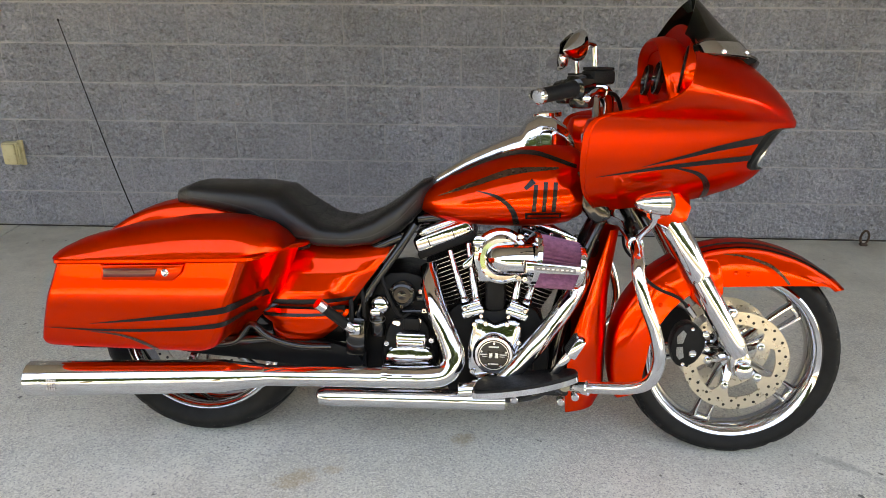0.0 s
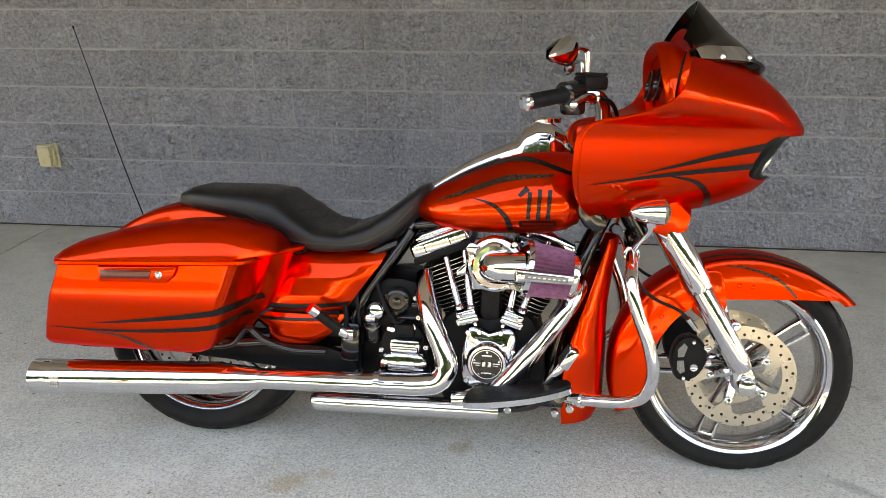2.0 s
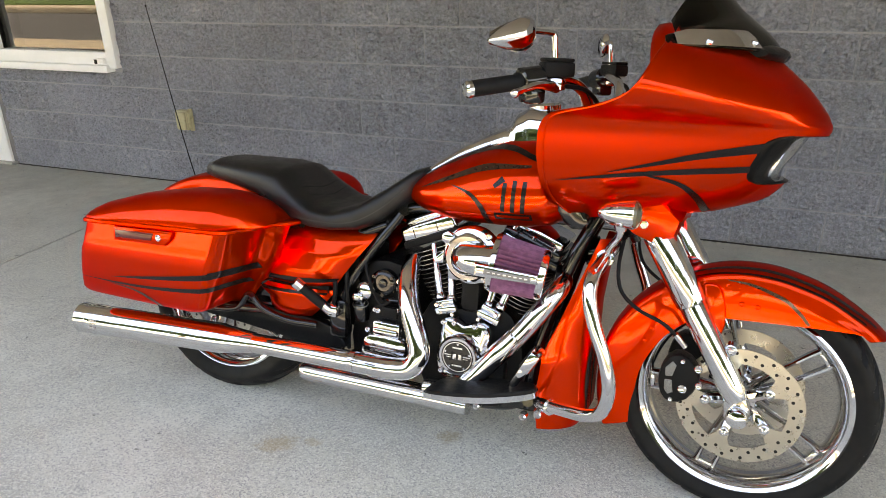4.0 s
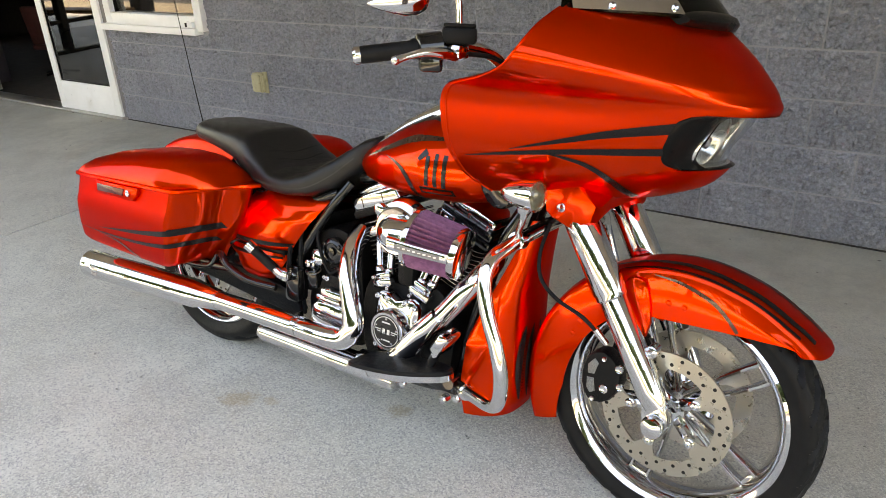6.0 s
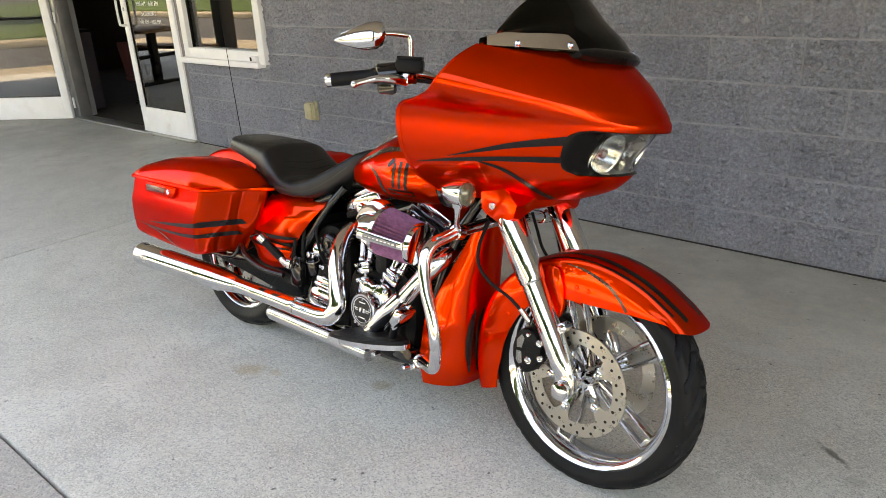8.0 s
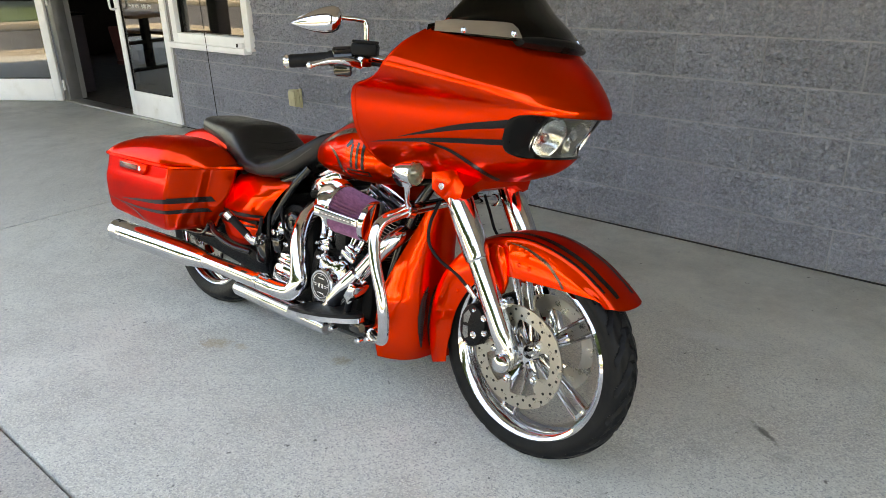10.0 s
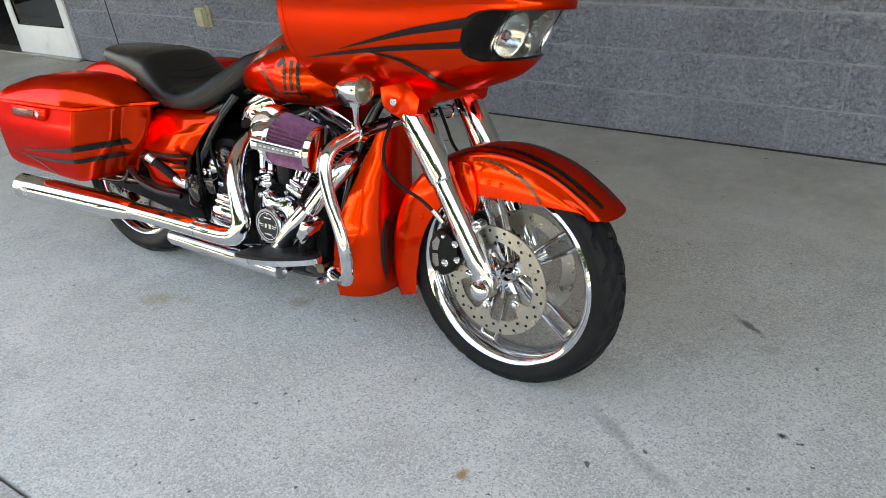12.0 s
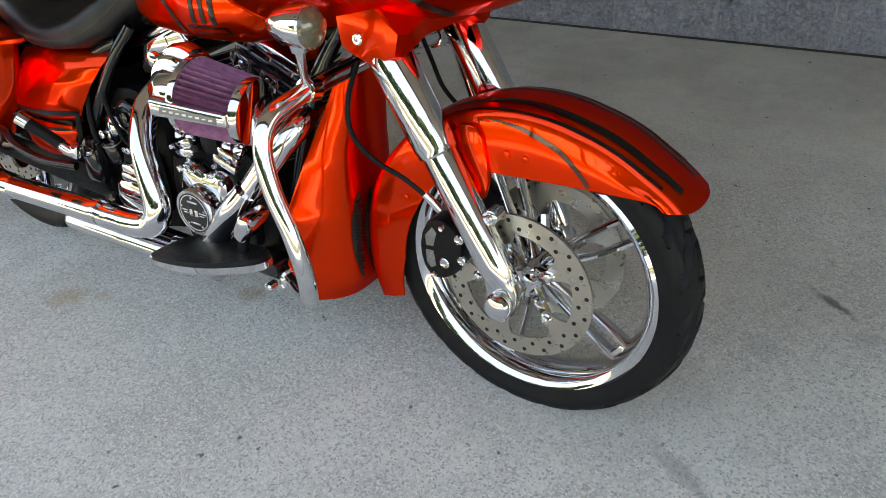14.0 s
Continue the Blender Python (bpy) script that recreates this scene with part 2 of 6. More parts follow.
    bn.inputs["Strength"].default_value, bn.inputs["Distance"].default_value = 0.35, 0.003
    L(tex(190, 5, 0.7), bn.inputs["Height"])
    L(bn.outputs["Normal"], b.inputs["Normal"])
    return m


CONCRETE = concrete_mat()
GROOVE = mat("dark_joint", (0.035, 0.032, 0.03), 0.95, var=0.3, scale=30)


def glass_mat(name, tint, rough=0.0, ior=1.5):
    m = bpy.data.materials.new(name)
    m.use_nodes = True
    b = m.node_tree.nodes["Principled BSDF"]
    b.inputs["Base Color"].default_value = (*tint, 1)
    b.inputs["Transmission Weight"].default_value = 1.0
    b.inputs["Roughness"].default_value = rough
    b.inputs["IOR"].default_value = ior
    return m


GLASS = glass_mat("clear_lens", (0.97, 0.98, 0.98))
PANE = glass_mat("tinted_window_pane", (0.30, 0.31, 0.30), ior=1.9)
SCREEN = glass_mat("dark_tinted_screen", (0.010, 0.012, 0.006), ior=1.3)


# ---- shapes: every shape is a pair of vertices and faces ----
def join(*geos):
    V, F = [], []
    for v, f in geos:
        n = len(V)
        V += list(v)
        F += [[i + n for i in q] for q in f]
    return V, F


def moved(geo, m):
    return [tuple(m @ Vector(v)) for v in geo[0]], geo[1]


def mirrored(geo):
    return [(x, -y, z) for x, y, z in geo[0]], [list(reversed(f)) for f in geo[1]]


def loft(rings, closed=True, caps=True, wrap=False):
    n = len(rings[0])
    V = [tuple(p) for r in rings for p in r]
    F = []
    rows = len(rings) if wrap else len(rings) - 1
    for i in range(rows):
        a, b = i * n, ((i + 1) % len(rings)) * n
        for j in range(n if closed else n - 1):
            k = (j + 1) % n
            F.append([a + j, a + k, b + k, b + j])
    if caps and closed and not wrap:
        F.append(list(reversed(range(n))))
        F.append([(len(rings) - 1) * n + j for j in range(n)])
    return V, F


def curve(pts, k=6, closed=False):
    """A smooth line through the points."""
    P = [Vector(p) for p in pts]
    n, out = len(P), []
    for i in range(n if closed else n - 1):
        if closed:
            a, b, c, d = P[i - 1], P[i], P[(i + 1) % n], P[(i + 2) % n]
        else:
            b, c = P[i], P[i + 1]
            a = P[i - 1] if i else b * 2 - c
            d = P[i + 2] if i + 2 < n else c * 2 - b
        for s in range(k):
            t = s / k
            out.append(0.5 * ((2 * b) + (c - a) * t + (2 * a - 5 * b + 4 * c - d) * t * t + (3 * b - a - 3 * c + d) * t ** 3))
    if not closed:
        out.append(P[-1])
    return out


def tube(pts, r, n=12, k=6, smooth=True):
    P = curve(pts, k) if smooth and len(pts) > 2 else [Vector(p) for p in pts]
    R = [r] * len(P) if isinstance(r, (int, float)) else [float(np.interp(i / (len(P) - 1), np.linspace(0, 1, len(r)), r)) for i in range(len(P))]
    rings, u = [], None
    for i, p in enumerate(P):
        d = (P[min(i + 1, len(P) - 1)] - P[max(i - 1, 0)]).normalized()
        if u is None:
            u = d.orthogonal().normalized()
        u = (u - d * u.dot(d)).normalized()
        w = d.cross(u)
        rings.append([p + R[i] * (math.cos(2 * math.pi * j / n) * u + math.sin(2 * math.pi * j / n) * w) for j in range(n)])
    return loft(rings)


def lathe(prof, n, origin, axis, wrap=False):
    """A turned shape: pairs of distance along the axis and radius."""
    d = Vector(axis).normalized()
    u = Vector((0, 0, 1)) if abs(d.z) < 0.9 else Vector((1, 0, 0))
    u = (u - d * u.dot(d)).normalized()
    w = d.cross(u)
    o = Vector(origin)
    return loft([[o + d * h + max(r, 0.0002) * (math.cos(2 * math.pi * j / n) * u + math.sin(2 * math.pi * j / n) * w) for j in range(n)] for h, r in prof], wrap=wrap)


def box(c, s, bev=0.004, m=None, seg=2):
    bm = bmesh.new()
    bmesh.ops.create_cube(bm, size=1.0)
    bmesh.ops.scale(bm, vec=s, verts=bm.verts)
    if bev:
        bmesh.ops.bevel(bm, geom=bm.edges[:], offset=min(bev, min(s) * 0.45), segments=seg, affect="EDGES", profile=0.5)
    mm = Matrix.Translation(c) @ (m if m is not None else Matrix())
    V = [tuple(mm @ v.co) for v in bm.verts]
    bm.verts.index_update()
    F = [[v.index for v in f.verts] for f in bm.faces]
    bm.free()
    return V, F


def shrink(poly, d):
    n, out = len(poly), []
    area = sum(poly[i][0] * poly[(i + 1) % n][1] - poly[(i + 1) % n][0] * poly[i][1] for i in range(n))
    s = 1 if area > 0 else -1
    for i in range(n):
        a, b, c = Vector(poly[i - 1]), Vector(poly[i]), Vector(poly[(i + 1) % n])
        e, f = (b - a).normalized(), (c - b).normalized()
        nn = (Vector((-e.y, e.x)) + Vector((-f.y, f.x)))
        nn = nn.normalized() if nn.length > 1e-6 else Vector((-e.y, e.x))
        out.append(tuple(b + s * d * nn))
    return out


def prism(poly, y0, y1, bev=0.004, round_=0):
    """A plate: an outline in x and z, from y0 to y1, with eased edges."""
    if round_:
        poly = [tuple(p.xy) for p in curve([(x, z, 0) for x, z in poly], round_, True)]
    s = 1 if y1 > y0 else -1
    inner, mid = shrink(poly, bev), shrink(poly, bev * 0.3)
    rows = [(inner, y0), (mid, y0 + s * bev * 0.3), (poly, y0 + s * bev), (poly, y1 - s * bev), (mid, y1 - s * bev * 0.3), (inner, y1)]
    return loft([[(x, y, z) for x, z in p] for p, y in rows])


def part(name, geo, material, parent=None, label="", m=None, sharp=38):
    """Links one shape as one mesh object under a thing or part."""
    V, F = moved(geo, m) if m is not None else geo
    me = bpy.data.meshes.new(name)
    me.from_pydata([tuple(v) for v in V], [], F)
    me.materials.append(material)
    bm = bmesh.new()
    bm.from_mesh(me)
    bmesh.ops.recalc_face_normals(bm, faces=bm.faces[:])
    bm.to_mesh(me)
    bm.free()
    me.shade_smooth()
    me.set_sharp_from_angle(angle=radians(sharp))
    ob = new(name, me)
    if parent:
        ob.parent = parent
    if label:
        ob["label"] = label
    return ob


def setting(name, geo, material, label, category, parent=None, sharp=38):
    return tagged(part(name, geo, material, parent, sharp=sharp), label, category, kind="structure")


# ---- the setting ----
WALL_Y = 1.45
BL, BH = 0.4064, 0.2032
# slabs of the covered walk, with joints between them
JX, JY, GAP = -0.30, -1.412, 0.010


def slab(x0, x1, y0, y1):
    g = GAP / 2
    return box(((x0 + x1) / 2, (y0 + y1) / 2, -0.075), (x1 - x0 - 2 * g, y1 - y0 - 2 * g, 0.15), 0.005)


ground = setting("ground", ([(-300, -300, -0.16), (300, -300, -0.16), (300, 300, -0.16), (-300, 300, -0.16)], [[0, 1, 2, 3]]), ASPHALT, "grey asphalt of the parking lot beyond the walk", "ground")
pavement = setting("pavement", box((0, -1.1, -0.13), (30, 5.8, 0.05), 0), GROOVE, "weathered grey concrete walk with cut joints", "pavement")
for x0, x1 in ((-14.5, JX), (JX, 5.4), (5.4, 14.5)):
    for y0, y1 in ((-4.0, JY), (JY, 1.62)):
        part("slab", slab(x0, x1, y0, y1), CONCRETE, pavement)

from mathutils import noise
# wall of split-face blocks: openings for the door and the window
DOOR_X0, DOOR_X1, DOOR_H = -4.24, -1.87, 2.15
WIN_X0, WIN_X1, WIN_Z0, WIN_Z1 = -1.80, -0.70, 0.735, 2.15
TOP = 0.207 + BH * 15
wall = setting("wall_north", join(
    box((5.65, WALL_Y + 0.115, TOP / 2), (12.7, 0.20, TOP), 0),
    box((-1.25, WALL_Y + 0.115, WIN_Z0 / 2), (1.1, 0.20, WIN_Z0), 0),
    box((-1.835, WALL_Y + 0.115, WIN_Z0 / 2), (0.07, 0.20, WIN_Z0), 0),
    box((-2.47, WALL_Y + 0.115, (DOOR_H + TOP) / 2), (3.54, 0.20, TOP - DOOR_H), 0),
    box((-8.62, WALL_Y + 0.115, TOP / 2), (8.76, 0.20, TOP), 0)), JOINT, "dark grey painted wall of split-face concrete blocks", "wall")


def block_geo(w, seed, h=BH, fine=False):
    """One split-face block: a chipped, uneven face with eased arrises."""
    rnd = random.Random(seed)
    nx, nz, g = (max(6, round(w / 0.0075)), max(4, round(h / 0.0075)), 0.004) if fine else (6, 4, 0.0045)
    xs = [g + (w - 2 * g) * i / nx for i in range(nx + 1)]
    zs = [g + (h - 2 * g) * j / nz for j in range(nz + 1)]
    V, F = [], []
    for j, z in enumerate(zs):
        for i, x in enumerate(xs):
            edge = i in (0, nx) or j in (0, nz)
            if fine:
                p = Vector((x * 15 + seed * 7.3, z * 15, seed * 3.1))
                d = 0.0060 * noise.fractal(p, 0.9, 2.1, 3) + 0.026 * abs(noise.noise(p * 2.3)) + 0.024 * abs(noise.noise(p * 5.0)) - 0.007
                e = min(1.0, min(x, w - x, z, h - z) / 0.012)
                jit = 0.0 if edge else 0.0022
                V.append((x + rnd.uniform(-jit, jit), -0.005 - max(-0.004, min(0.034, d + 0.002)) * e, z + rnd.uniform(-jit, jit)))
                continue
            V.append((x + (0 if edge else rnd.uniform(-0.012, 0.012)), -0.006 - (0.0 if edge else rnd.uniform(0.001, 0.011)), z + (0 if edge else rnd.uniform(-0.009, 0.009))))
    for j in range(nz):
        for i in range(nx):
            a = j * (nx + 1) + i
            F.append([a, a + 1, a + nx + 2, a + nx + 1])
    ring = [i for i in range(nx + 1)] + [(j + 1) * (nx + 1) - 1 for j in range(1, nz + 1)] + [nz * (nx + 1) + i for i in range(nx - 1, -1, -1)] + [j * (nx + 1) for j in range(nz - 1, 0, -1)]
    n = len(V)
    V += [(V[i][0], 0.03, V[i][2]) for i in ring]
    for k in range(len(ring)):
        F.append([ring[(k + 1) % len(ring)], ring[k], n + k, n + (k + 1) % len(ring)])
    return V, F


def block_mesh(w, seed, h=BH):
    me = bpy.data.meshes.new("block")
    V, F = block_geo(w, seed, h, True)
    me.from_pydata(V, [], F)
    me.materials.append(BLOCK)
    me.shade_smooth()
    me.set_sharp_from_angle(angle=radians(24))
    return me


BLOCKS = [block_mesh(BL, s) for s in range(9)]
CUTS = {}


def rows_of_blocks():
    """Left edge, width and course of every block, cut at the openings."""
    out = []
    for c in range(16):
        z = 0.207 + BH * (c - 1)
        for i in range(-36, 31):
            x = BL * (i + (0.5 if c % 2 == 0 else 0.0)) - 0.0
            x0, x1 = x, x + BL
            if z < WIN_Z0 - 0.05 < z + BH and x1 > DOOR_X1 and x0 < WIN_X1:
                out.append((max(x0, DOOR_X1), min(x1, WIN_X1) - max(x0, DOOR_X1), c, z, WIN_Z0 - 0.027 - z))
            spans = [(x0, x1)]
            for a, b, lo, hi in ((DOOR_X0 - 0.04, DOOR_X1, -1, DOOR_H), (DOOR_X1 - 0.05, WIN_X1 + 0.0, WIN_Z0, WIN_Z1)):
                if z + BH > lo + 0.06 and z < hi - 0.06:
                    nxt = []
                    for p, q in spans:
                        if q <= a or p >= b:
                            nxt.append((p, q))
                        else:
                            if p < a:
                                nxt.append((p, a))
                            if q > b:
                                nxt.append((b, q))
                    spans = nxt
            for p, q in spans:
                if q - p > 0.03 and -12.9 < p < 11.6:
                    out.append((p, q - p, c, z, BH))
    return out


def build_blocks():
    rest, rnd = [], random.Random(5)
    for p, w, c, z, h in rows_of_blocks():
        near = -2.0 < p < 5.6 and c < 11
        if near:
            if abs(w - BL) < 0.01 and h == BH:
                me = rnd.choice(BLOCKS)
            else:
                key = (round(w, 2), round(h, 2))
                if key not in CUTS:
                    CUTS[key] = block_mesh(w, 70 + len(CUTS), h)
                me = CUTS[key]
            ob = new("block", me)
            ob.location = (p, WALL_Y + 0.0175, z)
            ob.parent = wall
        else:
            V, F = block_geo(w, rnd.randrange(40), h)
            rest.append(([(x + p, y + WALL_Y + 0.0175, zz + z) for x, y, zz in V], F))
    tagged(part("far_blocks", join(*rest), BLOCK, wall, sharp=35), kind="stuff")


# window beside the door
def rail(x0, x1, z0, z1, y0, y1, bev=0.004):
    return box(((x0 + x1) / 2, (y0 + y1) / 2, (z0 + z1) / 2), (x1 - x0, y1 - y0, z1 - z0), bev)


def build_window():
    y0, y1 = WALL_Y - 0.03, WALL_Y + 0.11
    w = setting("window_1", join(rail(WIN_X0, WIN_X0 + 0.075, WIN_Z0, WIN_Z1, y0, y1), rail(WIN_X1 - 0.075, WIN_X1, WIN_Z0, WIN_Z1, y0, y1), rail(WIN_X0 + 0.075, WIN_X1 - 0.075, WIN_Z1 - 0.075, WIN_Z1, y0, y1)), WHITE_FRAME, "white aluminium window set in the block wall", "window")
    part("window_sill", join(rail(WIN_X0 + 0.075, WIN_X1 - 0.075, WIN_Z0 + 0.02, WIN_Z0 + 0.10, y0, y1), rail(WIN_X0 - 0.05, WIN_X1 - 0.06, WIN_Z0 - 0.025, WIN_Z0 + 0.02, y0 - 0.025, y1 - 0.03)), WHITE_FRAME, w)
    part("pane", rail(WIN_X0 + 0.075, WIN_X1 - 0.075, WIN_Z0 + 0.10, WIN_Z1 - 0.075, WALL_Y + 0.035, WALL_Y + 0.043, 0), PANE, w, "dark reflecting pane").visible_shadow = False
    part("glazing_bead", join(rail(WIN_X0 + 0.075, WIN_X0 + 0.09, WIN_Z0 + 0.10, WIN_Z1 - 0.075, WALL_Y + 0.01, WALL_Y + 0.033, 0.002), rail(WIN_X1 - 0.09, WIN_X1 - 0.075, WIN_Z0 + 0.10, WIN_Z1 - 0.075, WALL_Y + 0.01, WALL_Y + 0.033, 0.002)), PLASTIC, w)
    part("sensor_box", box((WIN_X1 - 0.11, y0 - 0.016, WIN_Z0 + 0.045), (0.075, 0.03, 0.04), 0.006), WHITE_FRAME, w)
    part("sensor_eye", box((WIN_X1 - 0.132, y0 - 0.0325, WIN_Z0 + 0.045), (0.020, 0.004, 0.028), 0.001), PLASTIC, w)
    part("sensor_eye", box((WIN_X1 - 0.155, y0 - 0.010, WIN_Z0 + 0.045), (0.018, 0.016, 0.03), 0.003), PLASTIC, w)


def word(text, size, m, material, parent, name="lettering"):
    cu = bpy.data.curves.new(name, "FONT")
    cu.body, cu.size, cu.align_x, cu.extrude = text, size, "CENTER", 0.0004
    tmp = bpy.data.objects.new("tmp", cu)
    scene.collection.objects.link(tmp)
    me = bpy.data.meshes.new_from_object(tmp.evaluated_get(bpy.context.evaluated_depsgraph_get()))
    bpy.data.objects.remove(tmp)
    bpy.data.curves.remove(cu)
    me.materials.clear()
    me.materials.append(material)
    ob = new(name, me)
    ob.matrix_basis = m
    ob.parent = parent
    return ob


def door_leaf(name, width, label, hours, hx):
    """A glazed leaf in its own frame: hinge edge at x = 0, closing edge at x = width."""
    H = DOOR_H - 0.06
    leaf = setting(name, join(rail(0, 0.085, 0.0, H, -0.022, 0.022, 0.003), rail(width - 0.085, width, 0.0, H, -0.022, 0.022, 0.003), rail(0.085, width - 0.085, H - 0.09, H, -0.022, 0.022, 0.003)), WHITE_FRAME, label, "door")
    part("kick_rail", rail(0.085, width - 0.085, 0.0, 0.235, -0.022, 0.022, 0.003), WHITE_FRAME, leaf)
    part("pane", rail(0.085, width - 0.085, 0.235, H - 0.09, -0.004, 0.004, 0), PANE, leaf, "dark reflecting pane").visible_shadow = False
    part("gasket", join(rail(0.085, width - 0.085, 0.2352, 0.247, -0.012, -0.004, 0.001), rail(0.0852, 0.097, 0.247, H - 0.09, -0.012, -0.004, 0.001), rail(width - 0.097, width - 0.0852, 0.247, H - 0.09, -0.012, -0.004, 0.001)), PLASTIC, leaf)
    part("pull_handle", tube([(hx, -0.022, 0.98), (hx, -0.075, 0.985), (hx, -0.085, 1.02), (hx, -0.085, 1.18), (hx, -0.075, 1.215), (hx, -0.022, 1.22)], 0.011, 10, 4), WHITE_FRAME, leaf)
    part("lock_cylinder", lathe([(0, 0.016), (0.008, 0.016), (0.010, 0.013)], 16, (hx, -0.022, 1.12), (0, -1, 0)), ALUMINIUM, leaf)
    part("push_bar", tube([(0.10, 0.03, 1.05), (0.10, 0.07, 1.05), (width - 0.12, 0.07, 1.05), (width - 0.12, 0.03, 1.05)], 0.012, 10, 1, False), PLASTIC, leaf)
    if hours:
        for i, t in enumerate(("TUESDAY - FRIDAY", "9:00 AM - 6:00 PM", "SATURDAY", "9:00 AM - 4:00 PM")):
            word(t, 0.05, pose(width / 2, -0.006, 1.215 - 0.066 * i - (0.02 if i > 1 else 0), 90, 0, 0), WHITE_FRAME, leaf)
    return leaf


def build_doorway():
    y0, y1 = WALL_Y - 0.01, WALL_Y + 0.12
    fr = setting("door_frame", join(rail(DOOR_X0, DOOR_X0 + 0.10, 0, DOOR_H, y0, y1), rail(DOOR_X1 - 0.04, DOOR_X1 + 0.01, 0, DOOR_H, y0 + 0.02, y1), rail(DOOR_X0 + 0.10, DOOR_X1 - 0.04, DOOR_H - 0.05, DOOR_H, y0, y1)), GREY_FRAME, "grey aluminium frame of the entrance", "door frame")
    part("threshold", rail(DOOR_X0 + 0.05, DOOR_X1, 0.0, 0.018, WALL_Y - 0.045, WALL_Y + 0.12, 0.006), STEEL_SILL, fr)
    part("hinge", join(*[lathe([(0, 0.012), (0.11, 0.012)], 10, (DOOR_X0 + 0.03, y0 - 0.012, z), (0, 0, 1)) for z in (0.12, 1.0, 1.9)]), WHITE_FRAME, fr)
    closed = door_leaf("door_1", 0.88, "closed white-framed glass door with opening hours lettering", True, 0.045)
    closed.matrix_basis = pose(DOOR_X1 - 0.92, WALL_Y + 0.015, 0.018)
    opened = door_leaf("door_2", 1.0, "white-framed glass door standing wide open", False, 0.955)
    opened.matrix_basis = pose(DOOR_X0 + 0.02, WALL_Y - 0.05, 0.012, 0, 0, -147)


def build_interior():
    x0, x1, y0, y1 = -8.4, 1.2, WALL_Y + 0.215, 7.0
    # Floor, walls and ceiling carry the room's dimness in their dark colour.
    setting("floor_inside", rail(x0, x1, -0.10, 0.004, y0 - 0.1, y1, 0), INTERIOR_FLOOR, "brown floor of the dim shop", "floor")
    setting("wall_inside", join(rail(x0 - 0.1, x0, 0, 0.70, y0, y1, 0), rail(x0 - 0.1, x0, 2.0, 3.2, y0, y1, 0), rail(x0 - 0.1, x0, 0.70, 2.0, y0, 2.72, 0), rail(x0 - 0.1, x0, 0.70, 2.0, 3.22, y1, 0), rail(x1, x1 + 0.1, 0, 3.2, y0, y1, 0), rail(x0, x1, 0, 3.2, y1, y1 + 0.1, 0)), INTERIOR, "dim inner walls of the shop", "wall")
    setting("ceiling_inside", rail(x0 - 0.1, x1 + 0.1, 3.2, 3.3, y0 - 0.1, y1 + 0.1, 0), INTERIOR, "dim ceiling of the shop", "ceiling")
    w = setting("window_2", join(rail(x0 - 0.08, x0 + 0.02, 0.70, 0.76, 2.72, 3.22, 0.003), rail(x0 - 0.08, x0 + 0.02, 1.94, 2.0, 2.72, 3.22, 0.003), rail(x0 - 0.08, x0 + 0.02, 0.76, 1.94, 2.72, 2.78, 0.003), rail(x0 - 0.08, x0 + 0.02, 0.76, 1.94, 3.16, 3.22, 0.003)), WHITE_FRAME, "bright side window of the shop", "window")
    setting("side_lawn", rail(-90, -11.0, -0.159, 0.05, -3.0, 60, 0), GRASS, "sunlit grass beside the shop", "lawn")
    # counter panel beside the entrance and a dark red chair behind it
    counter = tagged(new("counter"), "dull mauve counter panel just inside the door", "counter")
    part("panel", rail(-5.05, -4.60, 0.004, 0.86, 1.72, 1.95, 0.01), MAUVE, counter)
    part("top", rail(-5.10, -4.57, 0.86, 0.89, 1.69, 1.98, 0.008), PLASTIC, counter)
    chair = tagged(new("office_chair"), "dark red upholstered chair on a dark pedestal", "chair")
    part("seat", box((0, 0, 0.48), (0.5, 0.48, 0.09), 0.035), DARK_RED, chair)
    part("backrest", box((0.0, 0.25, 0.83), (0.46, 0.08, 0.62), 0.035, pose(0, 0, 0, -10)), DARK_RED, chair)
    part("post", lathe([(0, 0.03), (0.40, 0.03)], 12, (0, 0, 0.06), (0, 0, 1)), PLASTIC, chair)
    part("foot", join(*[tube([(0, 0, 0.07), (0.28 * math.cos(a), 0.28 * math.sin(a), 0.03)], 0.022, 8) for a in [k * 1.2566 for k in range(5)]]), PLASTIC, chair)
    for s in (-1, 1):
        part("armrest", tube([(s * 0.25, 0.15, 0.5), (s * 0.29, 0.12, 0.68), (s * 0.29, -0.15, 0.69), (s * 0.25, -0.12, 0.5)], 0.017, 8), PLASTIC, chair)
    chair.matrix_basis = pose(-4.42, 2.40, 0.004, 0, 0, 205) @ Matrix.Scale(0.64, 4)


def build_outlet():
    o = tagged(new("outlet_box"), "aged beige weatherproof outlet box on the block wall", "outlet")
    cx, cz = -0.235, 0.432
    part("box", box((cx, WALL_Y - 0.018, cz), (0.085, 0.05, 0.125), 0.008), BEIGE, o)
    part("cover", box((cx + 0.002, WALL_Y - 0.050, cz), (0.072, 0.016, 0.112), 0.006), BEIGE, o)
    part("hinge", lathe([(0, 0.007), (0.09, 0.007)], 10, (cx + 0.047, WALL_Y - 0.03, cz - 0.045), (0, 0, 1)), BEIGE, o)
    part("flange", box((cx + 0.045, WALL_Y - 0.006, cz), (0.03, 0.016, 0.14), 0.005), BEIGE, o)


